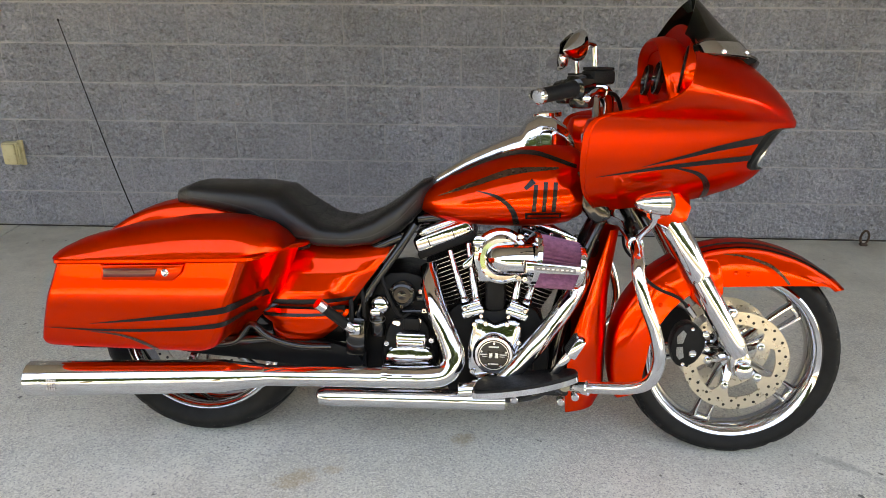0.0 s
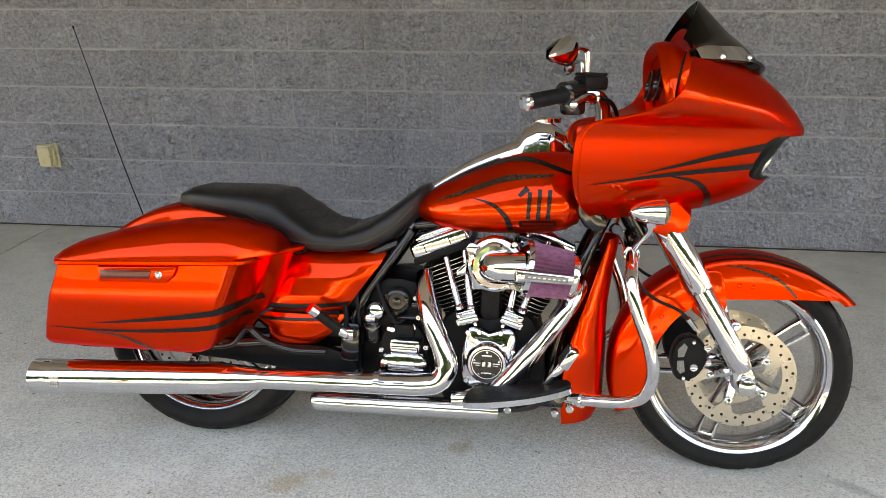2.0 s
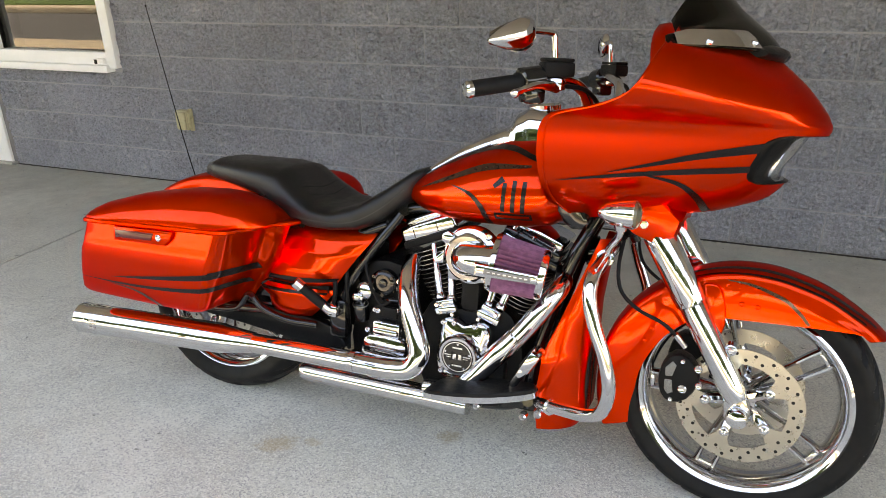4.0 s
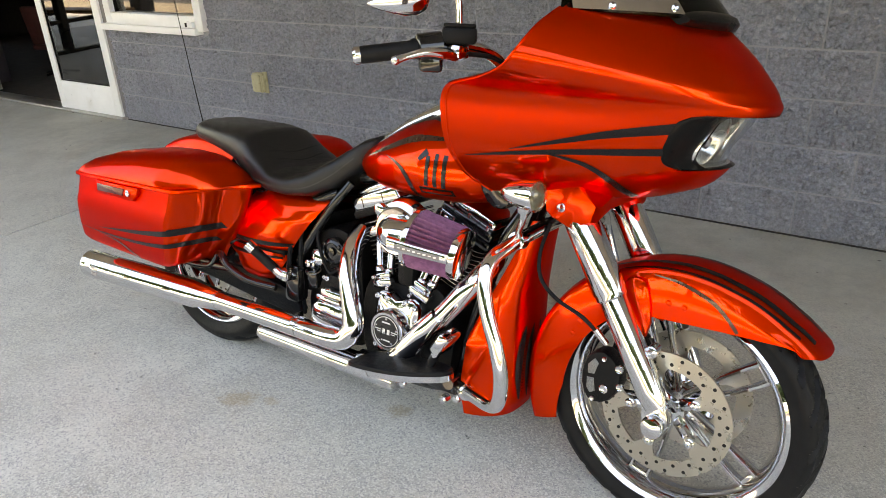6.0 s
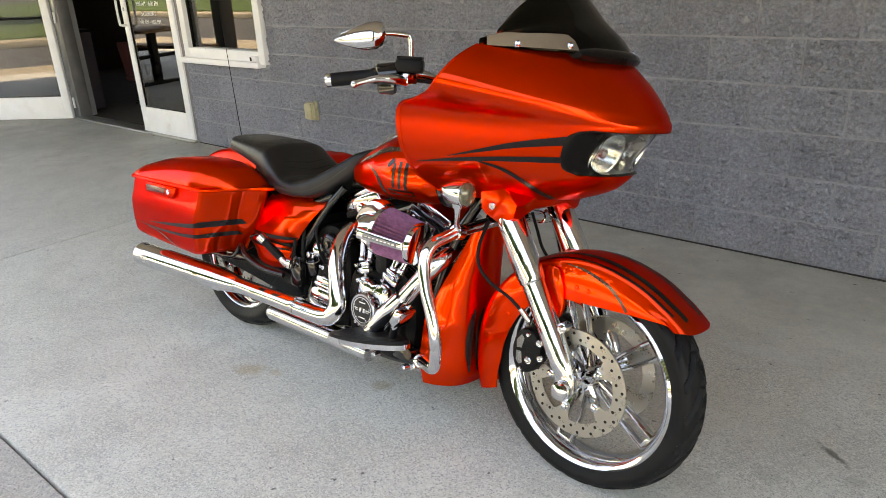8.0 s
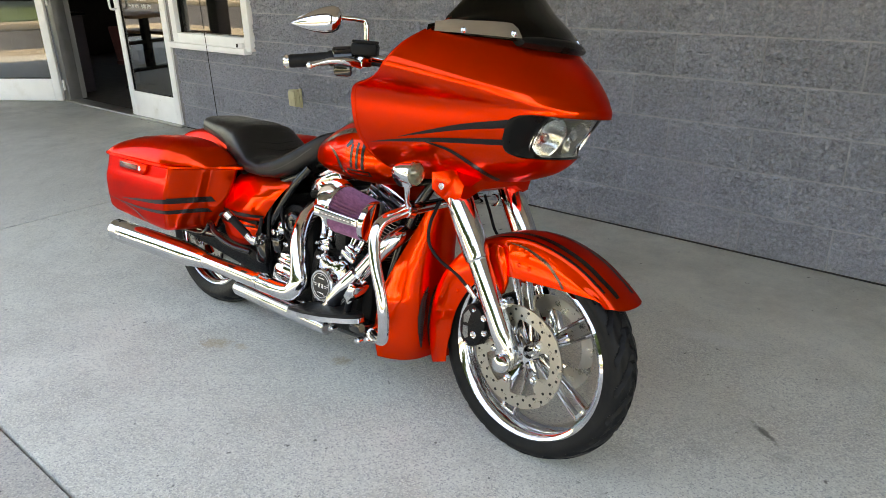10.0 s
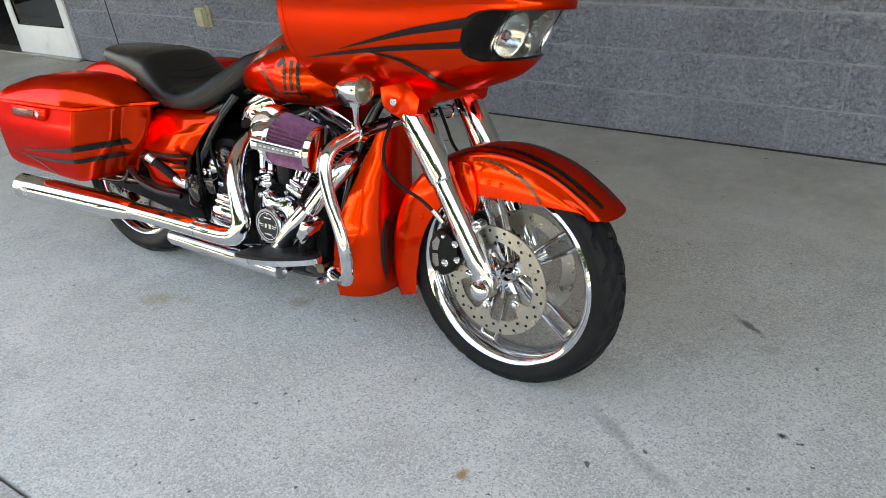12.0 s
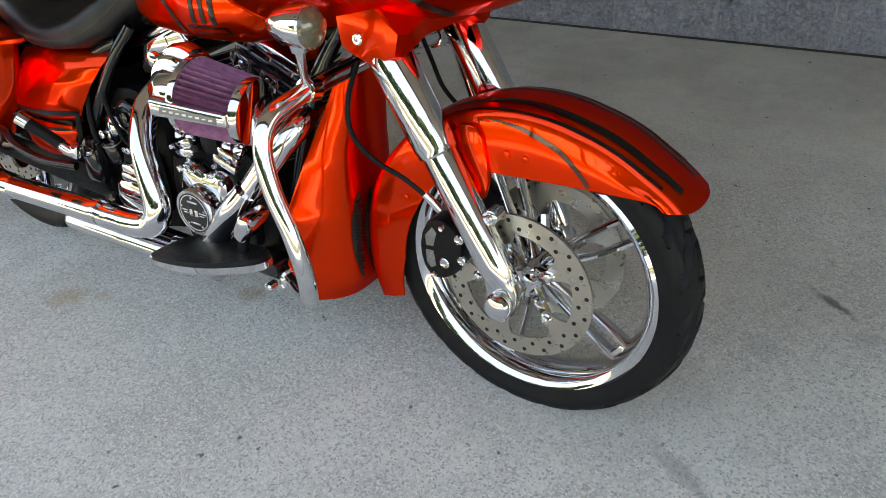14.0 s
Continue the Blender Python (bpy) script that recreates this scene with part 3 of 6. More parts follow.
def build_marks():
    ring = tagged(new("tie_down"), "small rusty iron tie-down ring at the foot of the wall", "ring")
    a = [(4.45 + 0.022 * math.sin(t), 1.385, 0.045 + 0.038 * math.cos(t)) for t in [k * math.pi / 10 for k in range(21)]]
    part("loop", tube(a, 0.006, 8, 1, False), IRON, ring)
    part("stem", box((4.45, 1.385, 0.005), (0.035, 0.03, 0.014), 0.004), IRON, ring)


def build_outside():
    """The covered walk's roof, itself out of view, and the lot that the chrome and the panes reflect."""
    setting("ceiling", rail(-14.5, 14.5, 3.25, 3.45, -2.2, 1.66, 0), SOFFIT, "pale painted soffit over the walk", "ceiling")
    # Unseen columns and beam, added as dark lines for the chrome to reflect.
    for x in (-6.6, 7.4):
        c = tagged(new("column"), "unseen dark brown column added under the roof for reflections", "column", group="columns of the walk")
        part("shaft", rail(x - 0.13, x + 0.13, 0.0, 3.069, -2.19, -1.955, 0.01), DARK_TRIM, c)
        part("base", rail(x - 0.17, x + 0.17, 0.0, 0.15, -2.23, -1.915, 0.01), KERB, c)
    setting("beam", rail(-14.5, 14.5, 3.07, 3.249, -2.195, -1.95, 0.01), DARK_TRIM, "unseen dark brown beam added at the roof edge for reflections", "beam")
    setting("kerb", rail(-60, 60, -0.16, 0.02, -13.4, -12.4, 0.02), KERB, "tan concrete kerb along the lot", "kerb")
    setting("lawn", rail(-120, 120, -0.159, 0.06, -60, -13.4, 0.0), GRASS, "sunlit mown grass beyond the lot", "lawn")
    setting("drive_strip", rail(-14.5, 14.5, -0.159, -0.02, -5.4, -4.01, 0.01), KERB, "tan concrete strip before the walk", "pavement")
    # Thin dark strip drawn where the wall meets the floor.
    setting("wall_foot_line", rail(-1.86, 12.0, 0.0, 0.005, WALL_Y + 0.001, WALL_Y + 0.014, 0.001), GROOVE, "thin dark strip along the foot of the wall", "trim")
    t = tagged(new("picnic_table"), "brown wooden picnic table with a dark pedestal frame", "table")
    for y in (-0.30, -0.1, 0.1, 0.30):
        part("top_plank", box((0, y, 0.74), (1.7, 0.18, 0.045), 0.008), WOOD, t)
    for s in (-1, 1):
        for y in (s * 0.62, s * 0.80):
            part("bench_plank", box((0, y, 0.44), (1.7, 0.16, 0.045), 0.008), WOOD, t)
        part("leg", box((s * 0.55, 0, 0.36), (0.10, 0.10, 0.72), 0.01), PLASTIC, t)
        part("crossbar", box((s * 0.55, 0, 0.39), (0.08, 1.7, 0.05), 0.008), PLASTIC, t)
        part("foot", box((s * 0.55, 0, 0.025), (0.10, 1.0, 0.05), 0.01), PLASTIC, t)
    t.matrix_basis = pose(-6.35, -0.30, 0, 0, 0, -10)
    # trees behind the lawn
    rnd = random.Random(9)

    def tree(x, y, h):
        tr = tagged(new("tree"), "broad leafy tree behind the grass", "tree", group="trees behind the lawn")
        geos = [tube([(0, 0, 0), (0.1, 0.05, h * 0.25), (0, 0.1, h * 0.5), (0.1, 0, h * 0.8)], [0.26, 0.2, 0.14, 0.05], 8, 3)]
        for k in range(7):
            a, z = k * 0.9 + rnd.random(), h * (0.3 + 0.07 * k)
            geos.append(tube([(0, 0, z), (1.1 * math.cos(a), 1.1 * math.sin(a), z + 0.7), (2.0 * math.cos(a), 2.0 * math.sin(a), z + 1.2)], [0.09, 0.05, 0.02], 6, 2))
        part("trunk", join(*geos), BARK, tr)
        V, F = [], []
        for k in range(1900):
            a, b = rnd.random() * 6.283, math.acos(rnd.uniform(-1, 1))
            r = (0.55 + 0.45 * rnd.random()) * (1 + 0.25 * math.sin(3 * a + 2 * b))
            c = Vector((h * 0.36 * r * math.sin(b) * math.cos(a), h * 0.36 * r * math.sin(b) * math.sin(a), h * 0.64 + h * 0.36 * r * math.cos(b)))
            u = Vector((rnd.uniform(-1, 1), rnd.uniform(-1, 1), rnd.uniform(-1, 1))).normalized()
            w = u.orthogonal().normalized()
            s = rnd.uniform(0.25, 0.55)
            n = len(V)
            V += [tuple(c + u * s), tuple(c + w * s * 0.6), tuple(c - u * s), tuple(c - w * s * 0.6 + u.cross(w) * s * 0.3)]
            F.append([n, n + 1, n + 2, n + 3])
        part("crown", (V, F), LEAF, tr)
        tr.location = (x, y, 0.05)

    for x, y, h in ((-34, -28, 11), (-27, -25, 10), (-21, -27, 12), (-15.5, -24, 10), (-10, -26, 11.5), (-5, -24, 10.5), (0, -27, 12), (5, -24.5, 10.5), (10.5, -26, 11.5), (16, -24, 10), (22, -27, 12), (29, -25, 11)):
        tree(x, y, h)


build_window()
build_doorway()
build_interior()
build_outlet()
build_marks()
build_outside()

# ---- the motorcycle: x ahead, y to its left, z up, from the rear tyre's foot ----
from mathutils.bvhtree import BVHTree

bike = tagged(new("motorcycle"), "candy orange touring motorcycle with black seat, chrome engine and fairing", "motorcycle")
bike.matrix_basis = Matrix.Translation((1.475, -0.41, 0.0)) @ pose(0, 0, 0, 0, 0, -2.0) @ pose(0, 0, 0, -10.0, 0, 0)

# the front end turns a little to the left about the steering head
AXIS_AT, AXIS = Vector((1.235, 0, 0.80)), Vector((-0.55, 0, 0.835)).normalized()
STEER = Matrix.Translation(AXIS_AT) @ Matrix.Rotation(radians(-2.5), 4, AXIS) @ Matrix.Translation(-AXIS_AT)
UNSTEER = STEER.inverted()


def U(x, y, z):
    return tuple(UNSTEER @ Vector((x, y, z)))


def lerp(x, *pairs):
    return float(np.interp(x, [p[0] for p in pairs], [p[1] for p in pairs]))


def grid(f, nu, nv):
    """A sheet: f(i, j) for i in 0..nu, j in 0..nv."""
    V = [f(i / nu, j / nv) for i in range(nu + 1) for j in range(nv + 1)]
    F = [[i * (nv + 1) + j, (i + 1) * (nv + 1) + j, (i + 1) * (nv + 1) + j + 1, i * (nv + 1) + j + 1] for i in range(nu) for j in range(nv)]
    return V, F


def thick(geo, d, open_edges=True):
    """Gives a sheet a thickness d along its normals."""
    bm = bmesh.new()
    vs = [bm.verts.new(v) for v in geo[0]]
    for f in geo[1]:
        try:
            bm.faces.new([vs[i] for i in f])
        except ValueError:
            pass
    bmesh.ops.recalc_face_normals(bm, faces=bm.faces[:])
    bm.normal_update()
    bmesh.ops.solidify(bm, geom=bm.faces[:], thickness=d)
    bm.verts.index_update()
    out = [tuple(v.co) for v in bm.verts], [[v.index for v in f.verts] for f in bm.faces]
    bm.free()
    return out


def stripe(geo, pts, widths, way=(0, 1, 0), n=26, lift=0.0012):
    """Paint or trim laid on a shape: a tapering band along points (in the two axes across the way), dropped on to the surface."""
    tree = BVHTree.FromPolygons([tuple(v) for v in geo[0]], geo[1])
    d = Vector(way)
    C = curve([(a, b, 0) for a, b in pts], n, False)
    V, ok, m = [], [], 4
    for i, c in enumerate(C):
        t = (C[min(i + 1, len(C) - 1)] - C[max(i - 1, 0)]).normalized()
        s = Vector((-t.y, t.x, 0))
        w = float(np.interp(i / (len(C) - 1), np.linspace(0, 1, len(widths)), widths))
        for k in range(m + 1):
            q = c + s * w * (k / m - 0.5)
            if abs(d.y) > 0.5:
                o = Vector((q.x, -2 * d.y, q.y))
            elif abs(d.z) > 0.5:
                o = Vector((q.x, q.y, -2 * d.z))
            else:
                o = Vector((-2 * d.x, q.x, q.y))
            hit, nor, _, _ = tree.ray_cast(o, d)
            ok.append(hit is not None)
            V.append(tuple(hit - d * 0.0 + (nor if nor.dot(d) < 0 else -nor) * lift) if hit is not None else (0, 0, 0))
    F = []
    for i in range(len(C) - 1):
        for k in range(m):
            q = [i * (m + 1) + k, (i + 1) * (m + 1) + k, (i + 1) * (m + 1) + k + 1, i * (m + 1) + k + 1]
            if all(ok[j] for j in q) and max((Vector(V[q[a]]) - Vector(V[q[(a + 1) % 4]])).length for a in range(4)) < 0.06:
                F.append(q)
    # keep the longest unbroken run
    runs, run, last = [], [], None
    for q in F:
        row = q[0] // (m + 1)
        if last is not None and row - last > 1:
            runs.append(run)
            run = []
        run.append(q)
        last = row
    runs.append(run)
    F = max(runs, key=len)
    used = sorted({i for q in F for i in q})
    at = {i: k for k, i in enumerate(used)}
    return [V[i] for i in used], [[at[i] for i in q] for q in F]


def bolt(at, way=(0, -1, 0), r=0.009, h=0.007):
    return lathe([(0, r), (h * 0.7, r), (h, r * 0.75), (h, r * 0.4), (h * 0.5, r * 0.35), (h * 0.5, 0)], 12, at, way)


# -- wheels --
def tyre(R, rim, half, n=288):
    prof = [(-half * 0.62, rim - 0.012), (-half * 0.80, rim), (-half * 0.95, rim + (R - rim) * 0.30), (-half, rim + (R - rim) * 0.48), (-half * 0.95, R - (R - rim) * 0.36), (-half * 0.80, R - (R - rim) * 0.20), (-half * 0.58, R - 0.0095), (-half * 0.34, R - 0.003), (-half * 0.12, R)]
    prof = curve([(a, b, 0) for a, b in prof], 3)
    prof = [(p.x, p.y) for p in prof]
    prof += [(-a, b) for a, b in reversed(prof)]
    prof += [(half * 0.5, rim - 0.02), (-half * 0.5, rim - 0.02)]
    rings = []
    for j in range(n):
        t = 2 * math.pi * j / n
        ring = []
        for h, r in prof:
            q = h / half
            if r > R - (R - rim) * 0.34:
                ph = (j / n * 22 + abs(q) * 1.25 + (0.5 if q > 0 else 0)) % 1
                if 0.10 < abs(q) < 0.92 and ph < 0.27:
                    r -= 0.010
            ring.append((r * math.cos(t), h, r * math.sin(t)))
        rings.append(ring)
    return loft(rings, closed=True, caps=False, wrap=True)


def wheel(name, R, rim_r, half, centre, m, label):
    at = Matrix.Translation(centre)
    mm = (m @ at) if m is not None else at
    hw = half * 0.86
    prof = [(-hw, rim_r + 0.004), (-hw - 0.004, rim_r - 0.002), (-hw + 0.001, rim_r - 0.012), (-hw + 0.012, rim_r - 0.019), (-hw * 0.45, rim_r - 0.027), (0, rim_r - 0.030), (hw * 0.45, rim_r - 0.027), (hw - 0.012, rim_r - 0.019), (hw - 0.001, rim_r - 0.012), (hw + 0.004, rim_r - 0.002), (hw, rim_r + 0.004), (hw * 0.5, rim_r - 0.012), (-hw * 0.5, rim_r - 0.012)]
    w = part(name, lathe(prof, 96, (0, 0, 0), (0, 1, 0), wrap=True), CHROME, bike, label, m=mm)
    part("tyre", tyre(R, rim_r, half), RUBBER, w, "black road tyre", m=mm, sharp=30)
    part("hub", lathe([(-half * 0.95, 0.026), (-half * 0.95, 0.036), (-half * 0.5, 0.038), (-half * 0.4, 0.03), (half * 0.4, 0.03), (half * 0.5, 0.038), (half * 0.95, 0.036), (half * 0.95, 0.026)], 32, (0, 0, 0), (0, 1, 0)), CHROME, w, m=mm)
    for k in range(5):
        for s in (-1, 1):
            a0 = radians(72 * k + 38 + s * 12)
            a1 = radians(72 * k + 38 + s * 5.6)
            rings = []
            for f in (0.0, 0.12, 0.5, 0.85, 1.0):
                r = 0.030 + (rim_r - 0.026 - 0.030) * f
                a = a0 + (a1 - a0) * f
                ww, dd = lerp(f, (0, 0.010), (0.5, 0.0062), (1, 0.0085)), lerp(f, (0, 0.022), (0.5, 0.014), (1, 0.016))
                c, u = Vector((r * math.cos(a), 0, r * math.sin(a))), Vector((-math.sin(a), 0, math.cos(a)))
                rings.append([c + u * ww * math.cos(t) * (1.0 if math.sin(t) < 0.8 else 0.7) + Vector((0, dd * math.sin(t), 0)) for t in [2 * math.pi * q / 10 for q in range(10)]])
            part("spoke", loft(rings), CHROME, w, m=mm)
        a = radians(72 * k + 38)
        c = Vector(((rim_r - 0.040) * math.cos(a), 0, (rim_r - 0.040) * math.sin(a)))
        part("spoke_web", box(tuple(c * ((rim_r - 0.030) / (rim_r - 0.040))), (0.014, 0.026, 0.036), 0.004, Matrix.Rotation(-a, 4, "Y")), CHROME, w, m=mm)
    return w, mm


def brake_disc(w, mm, y, R=0.150):
    """A drilled steel rotor on five bolted tabs."""
    n = 180
    inner = []
    for j in range(n):
        t = 2 * math.pi * j / n
        d = abs(((math.degrees(t) - 36 + 36) % 72) - 36)
        r = 0.112 - 0.046 * lerp(d, (0, 1.0), (5, 1.0), (7.5, 0.8), (10, 0.3), (14, 0.0))
        inner.append(r)
    rings = []
    for rr, yy in ((None, y - 0.003), (R, y - 0.003), (R, y + 0.003), (None, y + 0.003)):
        rings.append([((rr or inner[j]) * math.cos(2 * math.pi * j / n), yy, (rr or inner[j]) * math.sin(2 * math.pi * j / n)) for j in range(n)])
    d = part("brake_disc", loft(rings, wrap=True, caps=False), SATIN, w, "drilled steel brake disc", m=mm, sharp=50)
    s = -1 if y < 0 else 1
    for k in range(40):
        a, r = k * 2 * math.pi / 40, 0.124 + 0.015 * (k % 2)
        part("drill_hole", lathe([(0, 0.0044), (0.0006, 0.0044)], 8, (r * math.cos(a), y + s * 0.0029, r * math.sin(a)), (0, s, 0)), HOLE, d, m=mm)
    for k in range(5):
        a = radians(72 * k + 36)
        part("disc_bolt", lathe([(0, 0.012), (0.004, 0.012), (0.006, 0.009), (0.011, 0.008), (0.012, 0.004), (0.007, 0.003)], 14, (0.080 * math.cos(a), y + s * 0.003, 0.080 * math.sin(a)), (0, s, 0)), CHROME, d, m=mm)
    part("carrier", join(*[tube([(0.03 * math.cos(a), y - s * 0.03, 0.03 * math.sin(a)), (0.080 * math.cos(a), y - s * 0.006, 0.080 * math.sin(a))], [0.016, 0.012], 8, 1, False) for a in [radians(72 * k + 36) for k in range(5)]]), CHROME, d, m=mm)


FC = (1.602, 0.008, 0.314)
RC = (0.0, 0.0, 0.329)
FW, FM = wheel("front_wheel", 0.3180, 0.2520, 0.056, FC, STEER, "chrome five-spoke front wheel")
for y in (-0.078, 0.078):
    brake_disc(FW, FM, y)
RW, RM = wheel("rear_wheel", 0.331, 0.245, 0.080, RC, None, "chrome rear wheel with a wide tyre")
brake_disc(RW, RM, -0.092, 0.146)


# -- fenders --
def fender(c, a0, a1, half, crown, edge, n=64, m=13):
    """A valanced fender round c: crown and edge radii along the arc."""
    def f(u, v):
        a = a0 + (a1 - a0) * u - 5.0 * u ** 8 * max(0.0, 1 - (2 * v - 1) ** 2 * 2.2)
        ro, re = crown(u), edge(u)
        t = (v - 0.5) * math.pi
        y = half * (math.copysign(abs(math.sin(t)) ** 0.62, math.sin(t)))
        k = abs(math.cos(t)) ** 0.62
        sh = ro - 0.030
        if abs(v - 0.5) < 0.30:
            q = abs(v - 0.5) / 0.30
            yy = math.copysign(half * (0.93 * math.sin(q * math.pi / 2) ** 0.9), v - 0.5)
            r = sh + 0.030 * math.cos(q * math.pi / 2) ** 0.75 + 0.003 * (1 if 0.62 < q < 0.8 else 0)
        else:
            q = (abs(v - 0.5) - 0.30) / 0.20
            yy = math.copysign(half * (0.93 + 0.07 * math.sin(min(1, q * 2) * math.pi / 2)), v - 0.5)
            r = sh + (re - sh) * q
        return (c[0] + r * math.cos(radians(a)), yy, c[2] + r * math.sin(radians(a)))
    return grid(f, n, m * 2)


def front_crown(u):
    return lerp(u, (0, 0.368), (0.3, 0.362), (0.55, 0.350), (0.8, 0.347), (0.92, 0.353), (1, 0.366))


def front_edge(u):
    a = 203 + (42.5 - 203) * u
    flat = lerp(a, (44, 0.238), (118, 0.219)) / max(0.25, math.sin(radians(a))) if a < 118 else 0.242
    return min(front_crown(u) - 0.032, max(lerp(u, (0, 0.285), (0.12, 0.255), (0.3, 0.245), (0.5, 0.243), (0.62, 0.21), (1, 0.21)), flat if a < 118 else 0))


FF = fender(FC, 203, 42.5, 0.076, front_crown, front_edge)
ff = part("front_fender", thick(FF, 0.003), PAINT, bike, "long valanced orange front fender", m=STEER)
for s in (-1, 1):
    side = (0, -s, 0)
    part("pinstripe", stripe(FF, [(1.535, 0.632), (1.595, 0.627), (1.663, 0.605), (1.70, 0.578), (1.724, 0.552)], [0.002, 0.007, 0.009, 0.008, 0.007], (0, 1, 0) if s < 0 else (0, -1, 0)), PAINT_GREY, ff, m=STEER)
    part("crown_stripe", stripe(FF, [(1.36, s * 0.026), (1.46, s * 0.033), (1.62, s * 0.038), (1.78, s * 0.039), (1.862, s * 0.036)], [0.003, 0.010, 0.015, 0.016, 0.014], (0, 0, -1)), PAINT_DARK, ff, m=STEER)
    part("crown_stripe", stripe(FF, [(1.42, s * 0.058), (1.55, s * 0.063), (1.70, s * 0.064), (1.80, s * 0.063), (1.838, s * 0.062)], [0.002, 0.004, 0.005, 0.005, 0.004], (0, 0, -1)), PAINT_DARK, ff, m=STEER)
    for x, z in ((1.575, 0.578), (1.61, 0.576), (1.36, 0.44), (1.375, 0.475)):
        part("rivet", lathe([(0, 0.0075), (0.003, 0.006), (0.004, 0.002)], 12, (x, s * 0.075, z), (0, s, 0)), PAINT, ff, m=STEER)
    part("fender_bracket", prism([(1.455, 0.50), (1.47, 0.60), (1.505, 0.62), (1.53, 0.60), (1.545, 0.52), (1.52, 0.47)], s * 0.070, s * 0.084, 0.006, 2), PAINT, ff, m=STEER)

RF = fender(RC, 66, 178, 0.112, lambda u: 0.415, lambda u: lerp(u, (0, 0.38), (0.4, 0.26), (1, 0.3)))
part("rear_fender", thick(RF, 0.003), PAINT, bike, "orange rear fender between the bags")


# -- fork --
def fork_leg(s):
    top, low = Vector((1.334, s * 0.117, 0.790)), Vector((1.601, s * 0.117, 0.342))
    d = (low - top).normalized()
    mid = top + d * 0.255
    leg = part("fork_leg", lathe([(0.235, 0.0275), (0.25, 0.0315), (0.47, 0.0315), (0.49, 0.030), (0.512, 0.026)], 28, tuple(top), tuple(d)), CHROME, bike, "chrome fork slider", m=STEER)
    part("fork_cover", lathe([(0.02, 0.033), (0.03, 0.0385), (0.235, 0.0385), (0.243, 0.0365), (0.252, 0.0365), (0.256, 0.033)], 28, tuple(top), tuple(d)), CHROME, leg, m=STEER)
    part("axle_clamp", prism([(1.568, 0.372), (1.598, 0.382), (1.628, 0.337), (1.626, 0.297), (1.598, 0.285), (1.571, 0.302)], s * 0.092, s * 0.134, 0.010, 2), CHROME, leg, m=STEER)
    part("axle_cap", lathe([(0, 0.026), (0.016, 0.026), (0.024, 0.022), (0.028, 0.012), (0.029, 0.0)], 24, (FC[0], s * 0.133, FC[2]), (0, s, 0)), CHROME, leg, m=STEER)
    b = top + d * 0.395
    part("fender_bolt", join(lathe([(0, 0.014), (0.03, 0.014), (0.032, 0.011)], 16, (b.x + 0.030, s * 0.085, b.z + 0.02), (0, s, 0)), bolt((b.x + 0.030, s * 0.117, b.z + 0.02), (0, s, 0), 0.008)), CHROME, leg, m=STEER)


for s in (-1, 1):
    fork_leg(s)
    part("axle_spacer", lathe([(0, 0.018), (0.035, 0.018)], 16, (FC[0], s * 0.068, FC[2]), (0, s, 0)), CHROME, FW, m=STEER)
# painted shroud under the fairing that holds both legs
part("fork_shroud", loft([[(x + dx, y, z + (dz if z < 0.78 else 0)) for x, z in ((1.306, 0.800), (1.371, 0.825), (1.416, 0.775), (1.408, 0.738), (1.358, 0.718), (1.314, 0.734))] for y, dx, dz in ((-0.157, -0.012, 0.012), (-0.153, 0, 0), (-0.13, 0.004, -0.004), (-0.075, 0.010, 0.020), (0.075, 0.010, 0.020), (0.13, 0.004, -0.004), (0.153, 0, 0), (0.157, -0.012, 0.012))]), PAINT, bike, "orange lower fork shroud", m=STEER, sharp=30)
for s in (-1, 1):
    part("shroud_bolt", bolt((1.338, s * 0.155, 0.760), (0, s, 0), 0.011), CHROME, bike, m=STEER)
part("triple_clamp", box((1.29, 0, 0.80), (0.07, 0.30, 0.03), 0.008), GLOSS_BLACK, bike, m=STEER)
part("steering_neck", tube([(1.20, 0, 0.87), (1.315, 0, 0.69)], 0.032, 16, 1, False), GLOSS_BLACK, bike)

# calipers and hoses
for s in (-1, 1):
    cal = part("brake_caliper", prism([(1.406, 0.368), (1.422, 0.416), (1.456, 0.432), (1.494, 0.408), (1.504, 0.364), (1.480, 0.314), (1.442, 0.298), (1.415, 0.318)], s * 0.056, s * 0.108, 0.010, 2), WRINKLE, bike, "black four-piston brake caliper", m=STEER)
    for pts in ([(1.422, 0.392), (1.438, 0.412), (1.448, 0.402), (1.440, 0.372), (1.424, 0.370)], [(1.423, 0.360), (1.440, 0.362), (1.446, 0.330), (1.434, 0.322), (1.424, 0.334)]):
        part("caliper_insert", prism(pts, s * 0.1055, s * 0.1095, 0.0015), MESH_GREY, cal, "grey woven insert", m=STEER)
    for x, z, r in ((1.468, 0.345, 0.011), (1.443, 0.312, 0.006), (1.462, 0.418, 0.006), (1.500, 0.405, 0.010), (1.506, 0.362, 0.009)):
        part("caliper_bolt", lathe([(0, r), (0.006, r), (0.008, r * 0.8), (0.0065, r * 0.5), (0.006, 0)], 16, (x, s * 0.108, z), (0, s, 0)), CHROME, cal, m=STEER)
    part("brake_hose", tube([(1.285, s * 0.10, 0.70), (1.285, s * 0.135, 0.64), (1.300, s * 0.150, 0.585), (1.345, s * 0.150, 0.545), (1.410, s * 0.140, 0.515), (1.455, s * 0.118, 0.468)], 0.0048, 8, 6), RUBBER, cal, m=STEER)
    part("hose_fitting", tube([(1.437, s * 0.126, 0.490), (1.462, s * 0.114, 0.458)], 0.008, 10, 1, False), CHROME, cal, m=STEER)


